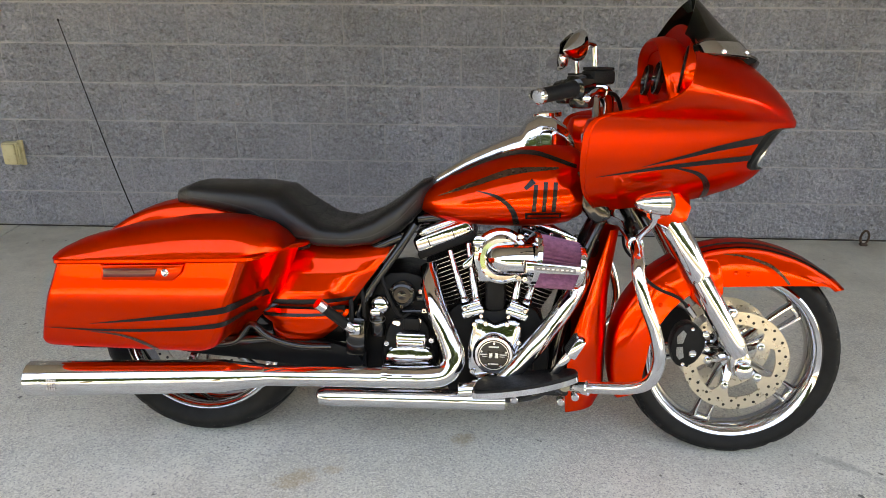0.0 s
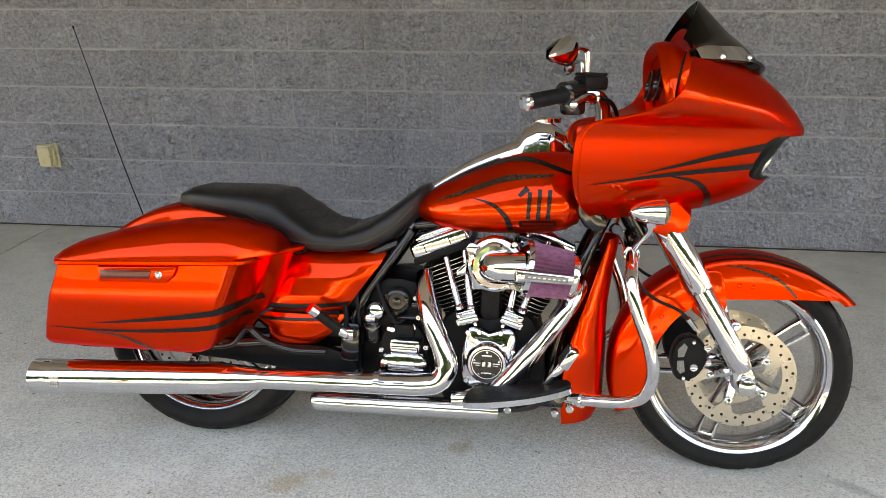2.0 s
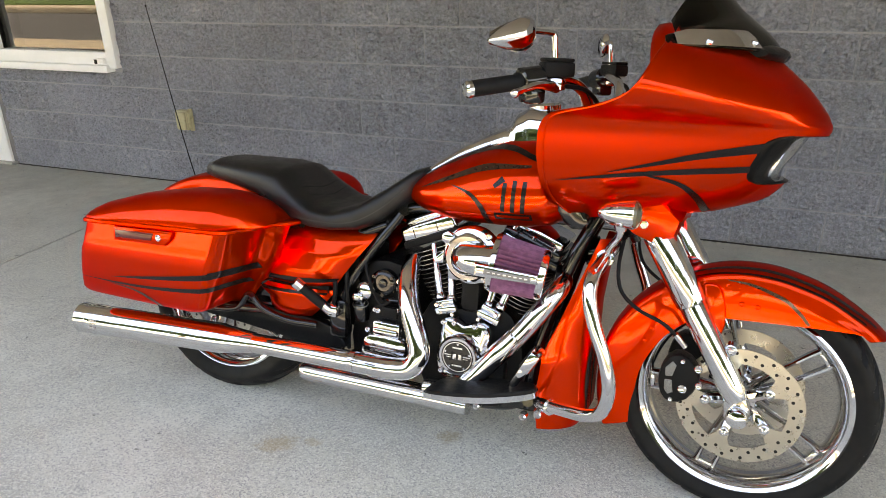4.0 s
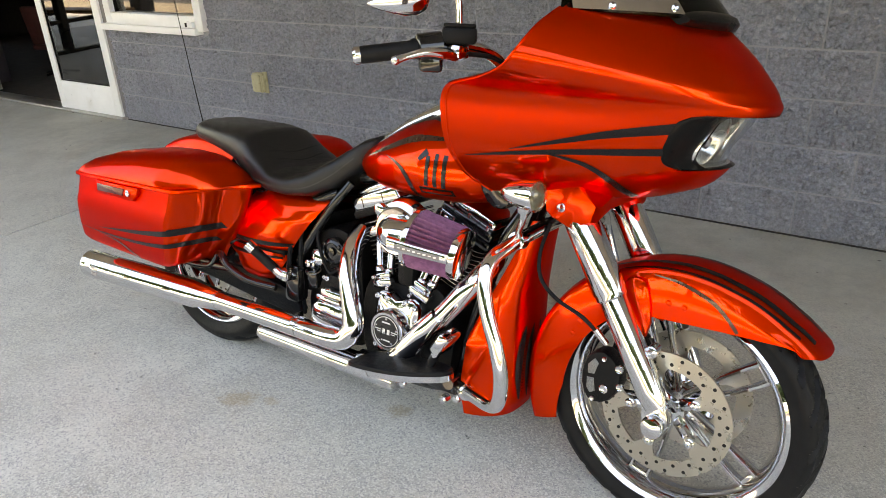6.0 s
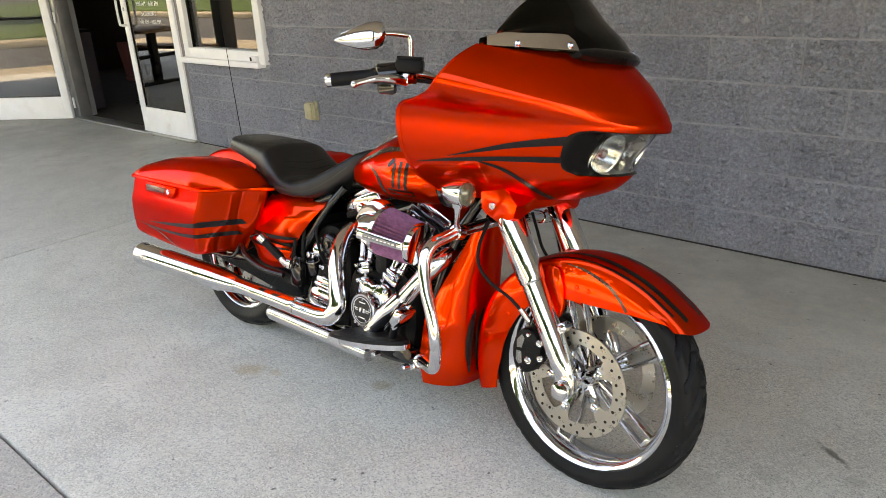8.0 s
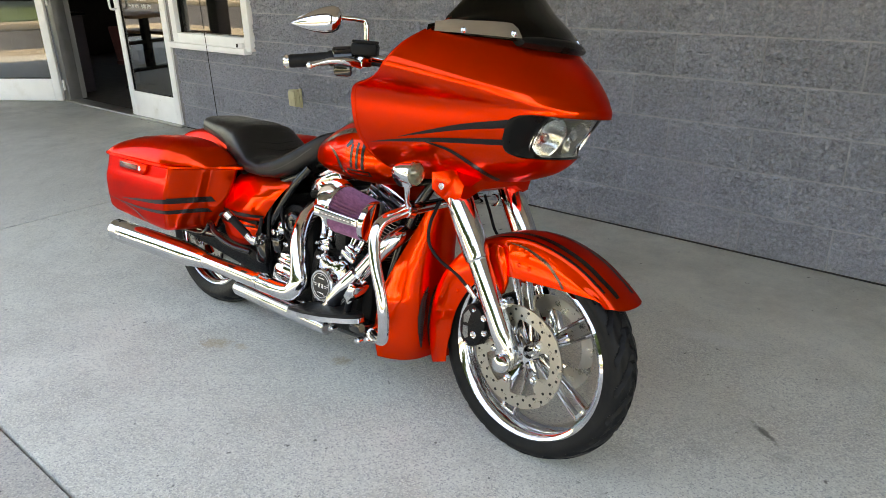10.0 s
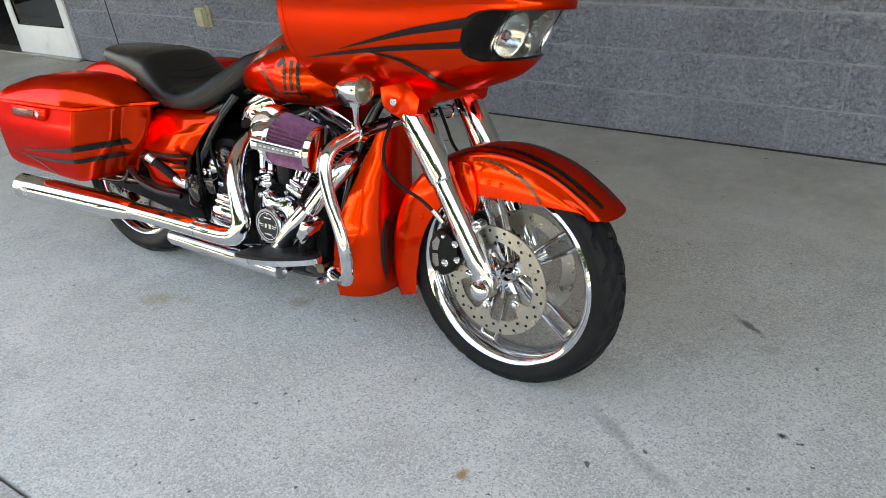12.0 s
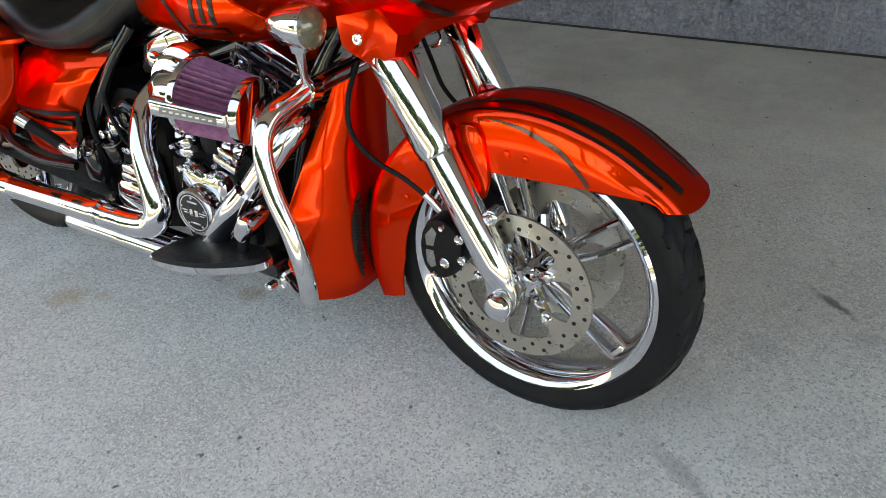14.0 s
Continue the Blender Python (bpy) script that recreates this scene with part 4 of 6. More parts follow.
# -- fairing: levels of (rear x, rear z, half width, nose x, nose z), from the lip up --
LEVELS = [(1.160, 0.750, 0.140, 1.500, 0.790), (1.115, 0.800, 0.214, 1.580, 0.822), (1.098, 0.850, 0.258, 1.615, 0.852), (1.093, 0.890, 0.282, 1.640, 0.892), (1.093, 0.935, 0.298, 1.675, 0.940), (1.100, 0.980, 0.311, 1.698, 0.980), (1.130, 1.008, 0.329, 1.706, 0.996), (1.216, 1.027, 0.362, 1.706, 1.006), (1.285, 1.052, 0.391, 1.702, 1.014), (1.318, 1.082, 0.402, 1.690, 1.036), (1.338, 1.130, 0.362, 1.640, 1.094), (1.351, 1.164, 0.302, 1.566, 1.156)]


def level_line(v):
    i = max(0, min(int(v), len(LEVELS) - 2))
    t = v - i
    A, B, C, D = (LEVELS[max(0, min(k, len(LEVELS) - 1))] for k in (i - 1, i, i + 1, i + 2))
    return [0.5 * (2 * b + (c - a) * t + (2 * a - 5 * b + 4 * c - d) * t * t + (3 * b - a - 3 * c + d) * t ** 3) for a, b, c, d in zip(A, B, C, D)]


LINES = np.array([level_line(k / 20) for k in range(20 * (len(LEVELS) - 1) + 1)])
SOFT = np.exp(-np.linspace(-3.0, 3.0, 29) ** 2)
EVEN = np.stack([np.convolve(np.concatenate([2 * c[0] - c[14:0:-1], c, 2 * c[-1] - c[-2:-16:-1]]), SOFT / SOFT.sum(), "valid") for c in LINES.T], 1)


def level(v):
    """The eased line of levels at v."""
    return [float(np.interp(v * 20, range(len(EVEN)), EVEN[:, c])) for c in range(5)]


def shell(v, q, inset=0.0):
    """A point of the fairing at level v; q from -1 (right rear edge) to 1 (left rear edge)."""
    xr, zr, w, xn, zn = level(v)
    p = 1.70 + 0.9 * math.exp(-((v - 4.2) / 2.7) ** 2)
    e = 0.54 + 0.32 / (1 + math.exp(-(v - 7.4) / 0.7)) + 0.08 * math.exp(-(v / 1.5) ** 2)
    k = (max(0.0, 1 - abs(q) ** p)) ** e
    return (xr + (xn - xr - inset) * k, q * (w - inset * 0.4), zr + (zn - zr) * k)


NQ, NL = 128, 88


def qs(i, n=NQ):
    return -math.cos(math.pi * i / n)


def pod_wid(v):
    """Half width of the lamp recess at level v, as a share of the fairing's half width."""
    return lerp(v, (2.55, 0.500), (2.65, 0.550), (2.95, 0.600), (3.6, 0.640), (4.3, 0.655), (4.8, 0.640), (5.1, 0.600), (5.25, 0.550))


def fairing_sheet():
    V = [shell(11 * j / NL, qs(i)) for i in range(NQ + 1) for j in range(NL + 1)]
    F = []
    for i in range(NQ):
        for j in range(NL):
            v, q = 11 * (j + 0.5) / NL, (qs(i) + qs(i + 1)) / 2
            if not (2.52 < v < 5.28 and abs(q) < pod_wid(v) * 1.0):
                a = i * (NL + 1) + j
                F.append([a, a + NL + 1, a + NL + 2, a + 1])
    return V, F


FS = fairing_sheet()
fairing = part("fairing", thick(FS, 0.004), PAINT, bike, "orange frame-mounted fairing with charcoal pinstripes", sharp=28)
for s in (-1, 1):
    way = (0, 1, 0) if s < 0 else (0, -1, 0)
    part("pinstripe", stripe(FS, [(1.25, 0.884), (1.36, 0.913), (1.46, 0.938), (1.60, 0.964)], [0.001, 0.009, 0.015, 0.022], way), PAINT_DARK, fairing)
    part("pinstripe", stripe(FS, [(1.138, 0.855), (1.26, 0.876), (1.40, 0.895), (1.60, 0.914)], [0.001, 0.008, 0.012, 0.016], way), PAINT_DARK, fairing)
    part("pinstripe", stripe(FS, [(1.33, 0.884), (1.40, 0.868), (1.44, 0.836), (1.462, 0.792)], [0.003, 0.010, 0.016, 0.020], way), PAINT_DARK, fairing)
    part("edge_bead", tube([shell(v, s * 0.9995) for v in np.linspace(0.2, 11, 40)], 0.0022, 8, 1, False), PAINT, fairing)
# recessed lamp housing
HV = [2.55 + 2.70 * k / 16 for k in range(17)]


def pod(q, v, depth):
    x, y, z = shell(v, q)
    if depth > 0:
        return (x - depth, y, z)
    n = Vector((x - 1.42, y * 1.6)).normalized() * depth
    return (x - n.x, y - n.y, z)


def lamp_ring(k, dep):
    """The recess outline drawn in by k, dep behind the fairing's skin."""
    ring = [(-pod_wid(v) * k, v) for v in HV] + [(q * pod_wid(5.25) * k, 5.25) for q in np.linspace(-1, 1, 18)[1:-1]] + [(pod_wid(v) * k, v) for v in reversed(HV)] + [(q * pod_wid(2.55) * k, 2.55) for q in np.linspace(1, -1, 18)[1:-1]]
    return [pod(q, 3.6 + (v - 3.6) * (0.72 + 0.28 * k), dep * (lerp(v, (2.55, 0.25), (3.3, 1.0)) if 0 < dep < 0.06 else 1.0)) for q, v in ring]


housing = part("headlamp_housing", loft([lamp_ring(k, d) for k, d in ((1.03, 0.002), (1.02, -0.003), (0.985, -0.004), (0.95, 0.002), (0.86, 0.008), (0.76, 0.018), (0.66, 0.032), (0.64, 0.038))], caps=False), PLASTIC, fairing, "matt black headlamp surround", sharp=50)
back = lamp_ring(0.60, 0.135)
part("lamp_tray", join(loft([lamp_ring(0.64, 0.038), lamp_ring(0.625, 0.050), back], caps=False), (back, [list(range(len(back)))])), LAMP_GREY, housing, "grey lamp tray")
for s in (-1, 1):
    at, way = Vector((1.592, s * 0.070, 0.926)), Vector((0.93, s * 0.05, -0.36)).normalized()
    lamp = part("headlamp", lathe([(-0.052, 0.006), (-0.050, 0.020), (-0.038, 0.040), (-0.018, 0.055), (0.004, 0.064), (0.010, 0.0655), (0.012, 0.068), (0.006, 0.069), (-0.03, 0.054)], 48, tuple(at), tuple(way)), REFLECTOR, fairing, "round bowl reflector headlamp", m=Matrix.Translation(at) @ Matrix.Diagonal((1, 0.97, 0.88, 1)) @ Matrix.Translation(-at))
    part("bulb", lathe([(-0.050, 0.012), (-0.030, 0.012), (-0.028, 0.007), (-0.008, 0.007), (-0.006, 0.013), (0.004, 0.013), (0.007, 0.009), (0.008, 0.0)], 18, tuple(at), tuple(way)), CHROME, lamp)
    part("bulb_bar", box(tuple(at + way * -0.012), (0.008, 0.060, 0.010), 0.003), ALUMINIUM, lamp)
part("headlamp_lens", thick(grid(lambda u, v: shell(2.50 + 2.58 * v, (u - 0.5) * 2 * pod_wid(2.50 + 2.58 * v) * 0.645, lerp(v, (0, 0.014), (0.35, 0.033), (1, 0.036))), 24, 12), 0.003), GLASS, fairing, "clear headlamp cover").visible_shadow = False

# inner fairing, dash and gauges
IN = grid(lambda u, v: (level(2.0 + 9 * v)[0] + 0.006 + lerp(v, (0, 0.10), (0.45, 0.15), (0.8, 0.09), (1, 0.015)) * (1 - abs(2 * u - 1) ** 3.2), (2 * u - 1) * (level(2.0 + 9 * v)[2] - 0.004), level(2.0 + 9 * v)[1] + 0.095 * v * v * (1 - abs(2 * u - 1) ** 2)), 36, 24)
inner = part("inner_fairing", thick(IN, 0.003), PAINT, fairing, "orange inner fairing and dash")


def hood_ring(x, w, top, n=40):
    return [(x + 0.03 * (1 - math.sin(a)) ** 2, w * math.copysign(abs(math.cos(a)) ** 0.72, math.cos(a)), 1.02 + (top - 1.02) * max(0.0, math.sin(a)) ** 0.78) for a in [math.pi * k / n for k in range(n + 1)]]


HOOD = [(1.320, 0.166, 1.190), (1.304, 0.180, 1.204), (1.298, 0.188, 1.213), (1.304, 0.198, 1.222), (1.325, 0.210, 1.226), (1.350, 0.222, 1.220), (1.375, 0.232, 1.200), (1.396, 0.240, 1.164), (1.412, 0.246, 1.120)]
part("gauge_hood", loft([hood_ring(*h) for h in HOOD], closed=False, caps=False), PAINT, inner, "orange dash hood behind the screen", sharp=60)
part("gauge_panel", (hood_ring(1.322, 0.166, 1.189), [list(range(41))]), PAINT, inner, "orange gauge panel")
for y in (-0.075, 0.075):
    part("gauge", lathe([(0, 0.045), (0.012, 0.045), (0.014, 0.040), (0.008, 0.039), (0.008, 0.0)], 28, (1.322, y, 1.112), (-1, 0, 0.15)), GLOSS_BLACK, inner)
for s in (-1, 1):
    part("speaker", lathe([(0, 0.062), (0.01, 0.062), (0.012, 0.055), (0.006, 0.052), (0.002, 0.0)], 28, (1.360, s * 0.190, 1.126), (-1, -s * 0.25, 0.15)), PLASTIC, inner)
    part("speaker_pod", lathe([(-0.05, 0.085), (-0.01, 0.082), (0.004, 0.074), (0.006, 0.064)], 32, (1.360, s * 0.190, 1.126), (-1, -s * 0.25, 0.15)), PAINT, inner)
    part("glove_box", box((1.19, s * 0.215, 0.965), (0.16, 0.13, 0.085), 0.03), PAINT, inner)


# -- windscreen --
def screen(u, v, lift=0.0):
    q = 2 * u - 1
    k = (max(0.0, 1 - abs(q) ** 1.75)) ** 0.80
    w = lerp(v, (0, 0.300), (0.34, 0.286), (0.40, 0.246), (0.7, 0.232), (1, 0.205)) + lift
    xr = lerp(v, (0, 1.352), (0.34, 1.345), (0.40, 1.362), (1, 1.345))
    xn = lerp(v, (0, 1.588), (0.2, 1.552), (0.5, 1.484), (0.8, 1.432), (1, 1.409)) + lift
    top = 1.215 + 0.118 * max(0.0, 1 - abs(q) ** 2.2) ** 0.8
    z = 1.160 + (top - 1.160) * lerp(v, (0, 0), (0.2, 0.24), (0.5, 0.56), (0.8, 0.86), (1, 1.0))
    return (xr + (xn - xr) * k, q * w, z)


ws = part("windscreen", thick(grid(lambda u, v: screen((1 - math.cos(u * math.pi)) / 2, v), 40, 14), 0.004), SCREEN, bike, "short dark tinted windscreen", sharp=60)
for s in (-1, 1):
    def trim_at(u, v):
        q = s * (0.97 - 0.50 * u)
        return screen((q + 1) / 2, 0.03 + lerp(u, (0, 0.30), (0.06, 0.33), (0.4, 0.24), (0.94, 0.20), (1, 0.12)) * v, 0.004)
    part("screen_trim", thick(grid(trim_at, 18, 4), 0.002), CHROME, ws, "polished chrome trim strip")
    for q in (0.83, 0.52):
        part("trim_bolt", lathe([(0, 0.008), (0.004, 0.006), (0.005, 0.0)], 12, screen((s * q + 1) / 2, 0.09, 0.006), (0.3, s * 0.9, 0.2)), CHROME, ws)
part("screen_vent", loft([[(1.545 + 0.054 * math.cos(t) * (1 - (y / 0.15) ** 2 * 0.35) - 0.42 * abs(y) ** 1.35, y, 1.156 + 0.024 * math.sin(t) * (1 - (y / 0.15) ** 4 * 0.6)) for t in [k * math.pi / 6 for k in range(12)]] for y in np.linspace(-0.15, 0.15, 19)]), PLASTIC, ws, "matt black air vent")


# -- tank and console --
TX = [0.655, 0.675, 0.72, 0.80, 0.88, 0.96, 1.04, 1.09, 1.125, 1.14]
TW = [0.030, 0.070, 0.108, 0.150, 0.178, 0.196, 0.200, 0.188, 0.155, 0.11]
TT = [0.765, 0.788, 0.815, 0.858, 0.895, 0.925, 0.935, 0.928, 0.905, 0.875]
TB = [0.735, 0.720, 0.702, 0.690, 0.688, 0.690, 0.696, 0.706, 0.725, 0.760]


def tank_ring(x, n=40):
    w, t, b = (float(np.interp(x, TX, a)) for a in (TW, TT, TB))
    zc = b + (t - b) * 0.40
    out = []
    for k in range(n):
        a = 2 * math.pi * k / n
        c, s = math.cos(a), math.sin(a)
        y = w * math.copysign(abs(c) ** 0.85, c)
        z = zc + ((t - zc) * abs(s) ** 0.95 if s > 0 else -(zc - b) * abs(s) ** 0.7)
        out.append((x, y, z))
    return out


TXS = [p.x for p in curve([(x, 0, 0) for x in TX], 4)]
TG = loft([tank_ring(x) for x in TXS])
tank = part("fuel_tank", TG, PAINT, bike, "orange teardrop fuel tank with dark graphics", sharp=50)
for s in (-1, 1):
    way = (0, 1, 0) if s < 0 else (0, -1, 0)
    part("pinstripe", stripe(TG, [(0.72, 0.775), (0.82, 0.815), (0.93, 0.855), (1.05, 0.868)], [0.001, 0.012, 0.017, 0.006], way), PAINT_GREY, tank)
    part("pinstripe", stripe(TG, [(0.83, 0.80), (0.89, 0.786), (0.93, 0.752), (0.945, 0.708)], [0.001, 0.010, 0.014, 0.018], way), PAINT_DARK, tank)
    part("shoulder_stripe", stripe(TG, [(0.76, 0.83), (0.88, 0.886), (0.98, 0.905), (1.10, 0.872)], [0.001, 0.008, 0.012, 0.010], way), PAINT_DARK, tank)
    for dx in (0.0, 0.026, 0.052):
        part("emblem_bar", stripe(TG, [(0.988 + dx, 0.752), (0.991 + dx, 0.832 + (0.0 if dx else -0.008))], [0.011, 0.011], way, 12), PAINT_DARK, tank)
    part("emblem_bar", stripe(TG, [(0.962, 0.812), (0.985, 0.834)], [0.010, 0.016], way, 8), PAINT_DARK, tank)
    part("emblem_base", stripe(TG, [(0.965, 0.738), (1.062, 0.742)], [0.017, 0.017], way, 12, 0.0010), PAINT_DARK, tank)
    part("emblem_base", stripe(TG, [(0.972, 0.7385), (1.056, 0.7422)], [0.007, 0.007], way, 12, 0.0018), PAINT, tank)
CX = [0.68, 0.72, 0.80, 0.88, 0.945, 0.965, 1.0, 1.04, 1.08, 1.105]
CW = [0.020, 0.030, 0.038, 0.048, 0.062, 0.072, 0.080, 0.080, 0.068, 0.040]
CT = [0.790, 0.822, 0.874, 0.915, 0.945, 0.978, 0.998, 0.994, 0.965, 0.925]


def console_ring(x, n=24):
    w, t = (float(np.interp(x, CX, a)) for a in (CW, CT))
    b = float(np.interp(x, TX, TT)) - 0.03
    return [(x, w * math.copysign(abs(math.cos(a)) ** 0.55, math.cos(a)), b + (t + 0.012 - b) * max(0, math.sin(a)) ** 0.55 if math.sin(a) > 0 else b) for a in [2 * math.pi * k / n for k in range(n)]]


console = part("tank_console", loft([console_ring(p.x) for p in curve([(x, 0, 0) for x in CX], 4)]), CHROME, tank, "chrome tank console with filler cap", sharp=55)
part("filler_cap", lathe([(0, 0.042), (0.012, 0.044), (0.018, 0.038), (0.020, 0.0)], 32, (1.025, 0, 1.000), (-0.1, 0, 1)), CHROME, console)
part("console_seam", tube([(0.70, -0.036, 0.80), (0.80, -0.043, 0.858), (0.90, -0.056, 0.902)], 0.0035, 8), GLOSS_BLACK, console)
part("tank_front_panel", prism([(1.10, 0.86), (1.135, 0.84), (1.185, 0.78), (1.20, 0.735), (1.16, 0.72), (1.12, 0.76)], -0.16, 0.16, 0.012, 2), GLOSS_BLACK, bike)

# -- seat --
SX = [-0.062, -0.045, 0.0, 0.10, 0.20, 0.265, 0.32, 0.39, 0.46, 0.54, 0.61, 0.67, 0.70, 0.712]
ST = [0.748, 0.776, 0.794, 0.795, 0.796, 0.788, 0.748, 0.704, 0.694, 0.722, 0.766, 0.812, 0.822, 0.812]
SB = [0.735, 0.730, 0.724, 0.712, 0.690, 0.655, 0.632, 0.622, 0.622, 0.630, 0.660, 0.722, 0.765, 0.790]
SW = [0.050, 0.085, 0.112, 0.130, 0.142, 0.152, 0.162, 0.170, 0.172, 0.162, 0.130, 0.080, 0.048, 0.022]


def seat_ring(x, n=36):
    w, t, b = (float(np.interp(x, SX, a)) for a in (SW, ST, SB))
    scoop = lerp(x, (0.26, 0), (0.40, 0.012), (0.5, 0.012), (0.62, 0))
    zc = b + (t - b) * lerp(x, (0.0, 0.45), (0.3, 0.35), (0.45, 0.45), (0.7, 0.5))
    out = []
    for k in range(n):
        a = 2 * math.pi * k / n
        c, s = math.cos(a), math.sin(a)
        y = w * math.copysign(abs(c) ** 0.62, c)
        z = zc + ((t - zc) * s ** 0.62 - scoop * (1 - (abs(y) / w)) ** 0.7 if s > 0 else -(zc - b) * abs(s) ** 0.45)
        out.append((x, y, z))
    return out


SXS = [p.x for p in curve([(x, 0, 0) for x in SX], 5)]
SG = loft([seat_ring(x) for x in SXS])
seat = part("seat", SG, LEATHER, bike, "low black leather two-up seat", sharp=60)
for s in (-1, 1):
    way = (0, 1, 0) if s < 0 else (0, -1, 0)
    part("piping", stripe(SG, [(-0.03, 0.757), (0.10, 0.745), (0.20, 0.722), (0.29, 0.668), (0.40, 0.655), (0.52, 0.660), (0.60, 0.70), (0.66, 0.76)], [0.0035, 0.0035], way, 12, 0.0015), STITCH, seat)
    part("seat_tag", stripe(SG, [(0.222, 0.702), (0.262, 0.672)], [0.016, 0.016], way, 6, 0.0016), BADGE, seat)
    part("seat_tag_mark", stripe(SG, [(0.228, 0.698), (0.256, 0.677)], [0.006, 0.006], way, 6, 0.0026), SCRIPT, seat)
for k in range(9):
    x = 0.33 + 0.03 * k
    part("seat_pleat", stripe(SG, [(x, -0.10), (x + 0.012, 0.0), (x, 0.10)], [0.002, 0.002], (0, 0, -1), 10, 0.001), PLASTIC, seat)
part("seat_stud", lathe([(0, 0.008), (0.012, 0.008), (0.016, 0.004)], 12, (-0.055, -0.02, 0.745), (-1, 0, 0.1)), CHROME, seat)


# -- saddlebags --
def bag_ring(z):
    """Plan outline of the bag's body at height z, for the right side."""
    x0 = lerp(z, (0.360, -0.322), (0.368, -0.345), (0.380, -0.354), (0.61, -0.268), (0.64, -0.258))
    xc = lerp(z, (0.360, 0.095), (0.368, 0.125), (0.380, 0.152), (0.436, 0.182), (0.64, 0.268))
    x1 = max(xc, lerp(z, (0.360, 0.115), (0.42, 0.178), (0.49, 0.240), (0.62, 0.294), (0.64, 0.300)))
    y0 = -lerp(z, (0.360, 0.312), (0.368, 0.332), (0.385, 0.346), (0.44, 0.366), (0.50, 0.383), (0.535, 0.390), (0.56, 0.388), (0.59, 0.389), (0.64, 0.392))
    y1 = -0.150
    base = [(x0, y1), (x0 - 0.003, (y0 + y1) / 2), (x0 + 0.004, y0 + 0.050), (x0 + 0.020, y0 + 0.016), (x0 + 0.055, y0 + 0.003), ((x0 + xc) / 2, y0), (xc - 0.05, y0 + 0.001), (xc - 0.016, y0 + 0.005), (xc - 0.001, y0 + 0.022), (xc + (x1 - xc) * 0.5, y0 + 0.075), (x1, y0 + 0.140), (x1 + 0.004, y1)]
    return [(p.x, p.y, z) for p in curve([(x, y, 0) for x, y in base], 6, True)]


def rake(geo):
    """The bag's top edge rises a little towards the front."""
    return [(x, y, z + 0.046 * x * max(0.0, z - 0.36) / 0.27) for x, y, z in geo[0]], geo[1]


ZB = [0.360, 0.363, 0.368, 0.376, 0.388, 0.41, 0.44, 0.47, 0.50, 0.53, 0.56, 0.59, 0.622]
BG = rake(loft([bag_ring(z) for z in ZB]))


def lid_point(u, v):
    """Bag lid: u along the bag, v across from the outer edge to the inner."""
    x0, x1, y0, y1 = -0.275, 0.330, -0.400, -0.150
    x = x0 + (x1 - x0) * u
    rise = lerp(x, (-0.275, 0.004), (-0.25, 0.026), (-0.20, 0.048), (-0.08, 0.076), (0.07, 0.092), (0.16, 0.092), (0.22, 0.086), (0.28, 0.064), (0.312, 0.036), (0.330, 0.004))
    k = (max(0.0, 1 - abs(2 * v - 1) ** 3.4)) ** 0.62
    side = lerp(x, (-0.275, 0.060), (-0.26, 0.028), (-0.23, 0.008), (-0.18, 0.0), (0.20, 0.0), (0.25, 0.016), (0.29, 0.055), (0.32, 0.10), (0.338, 0.14))
    y = (y0 + side) + (y1 - y0 - side) * v
    return (x, y, 0.630 + rise * k)


def vs(v):
    return (1 - math.cos(v * math.pi)) / 2


LG = rake(grid(lambda u, v: lid_point(0.5 - 0.5 * math.cos(u * math.pi), vs(v)), 56, 32))


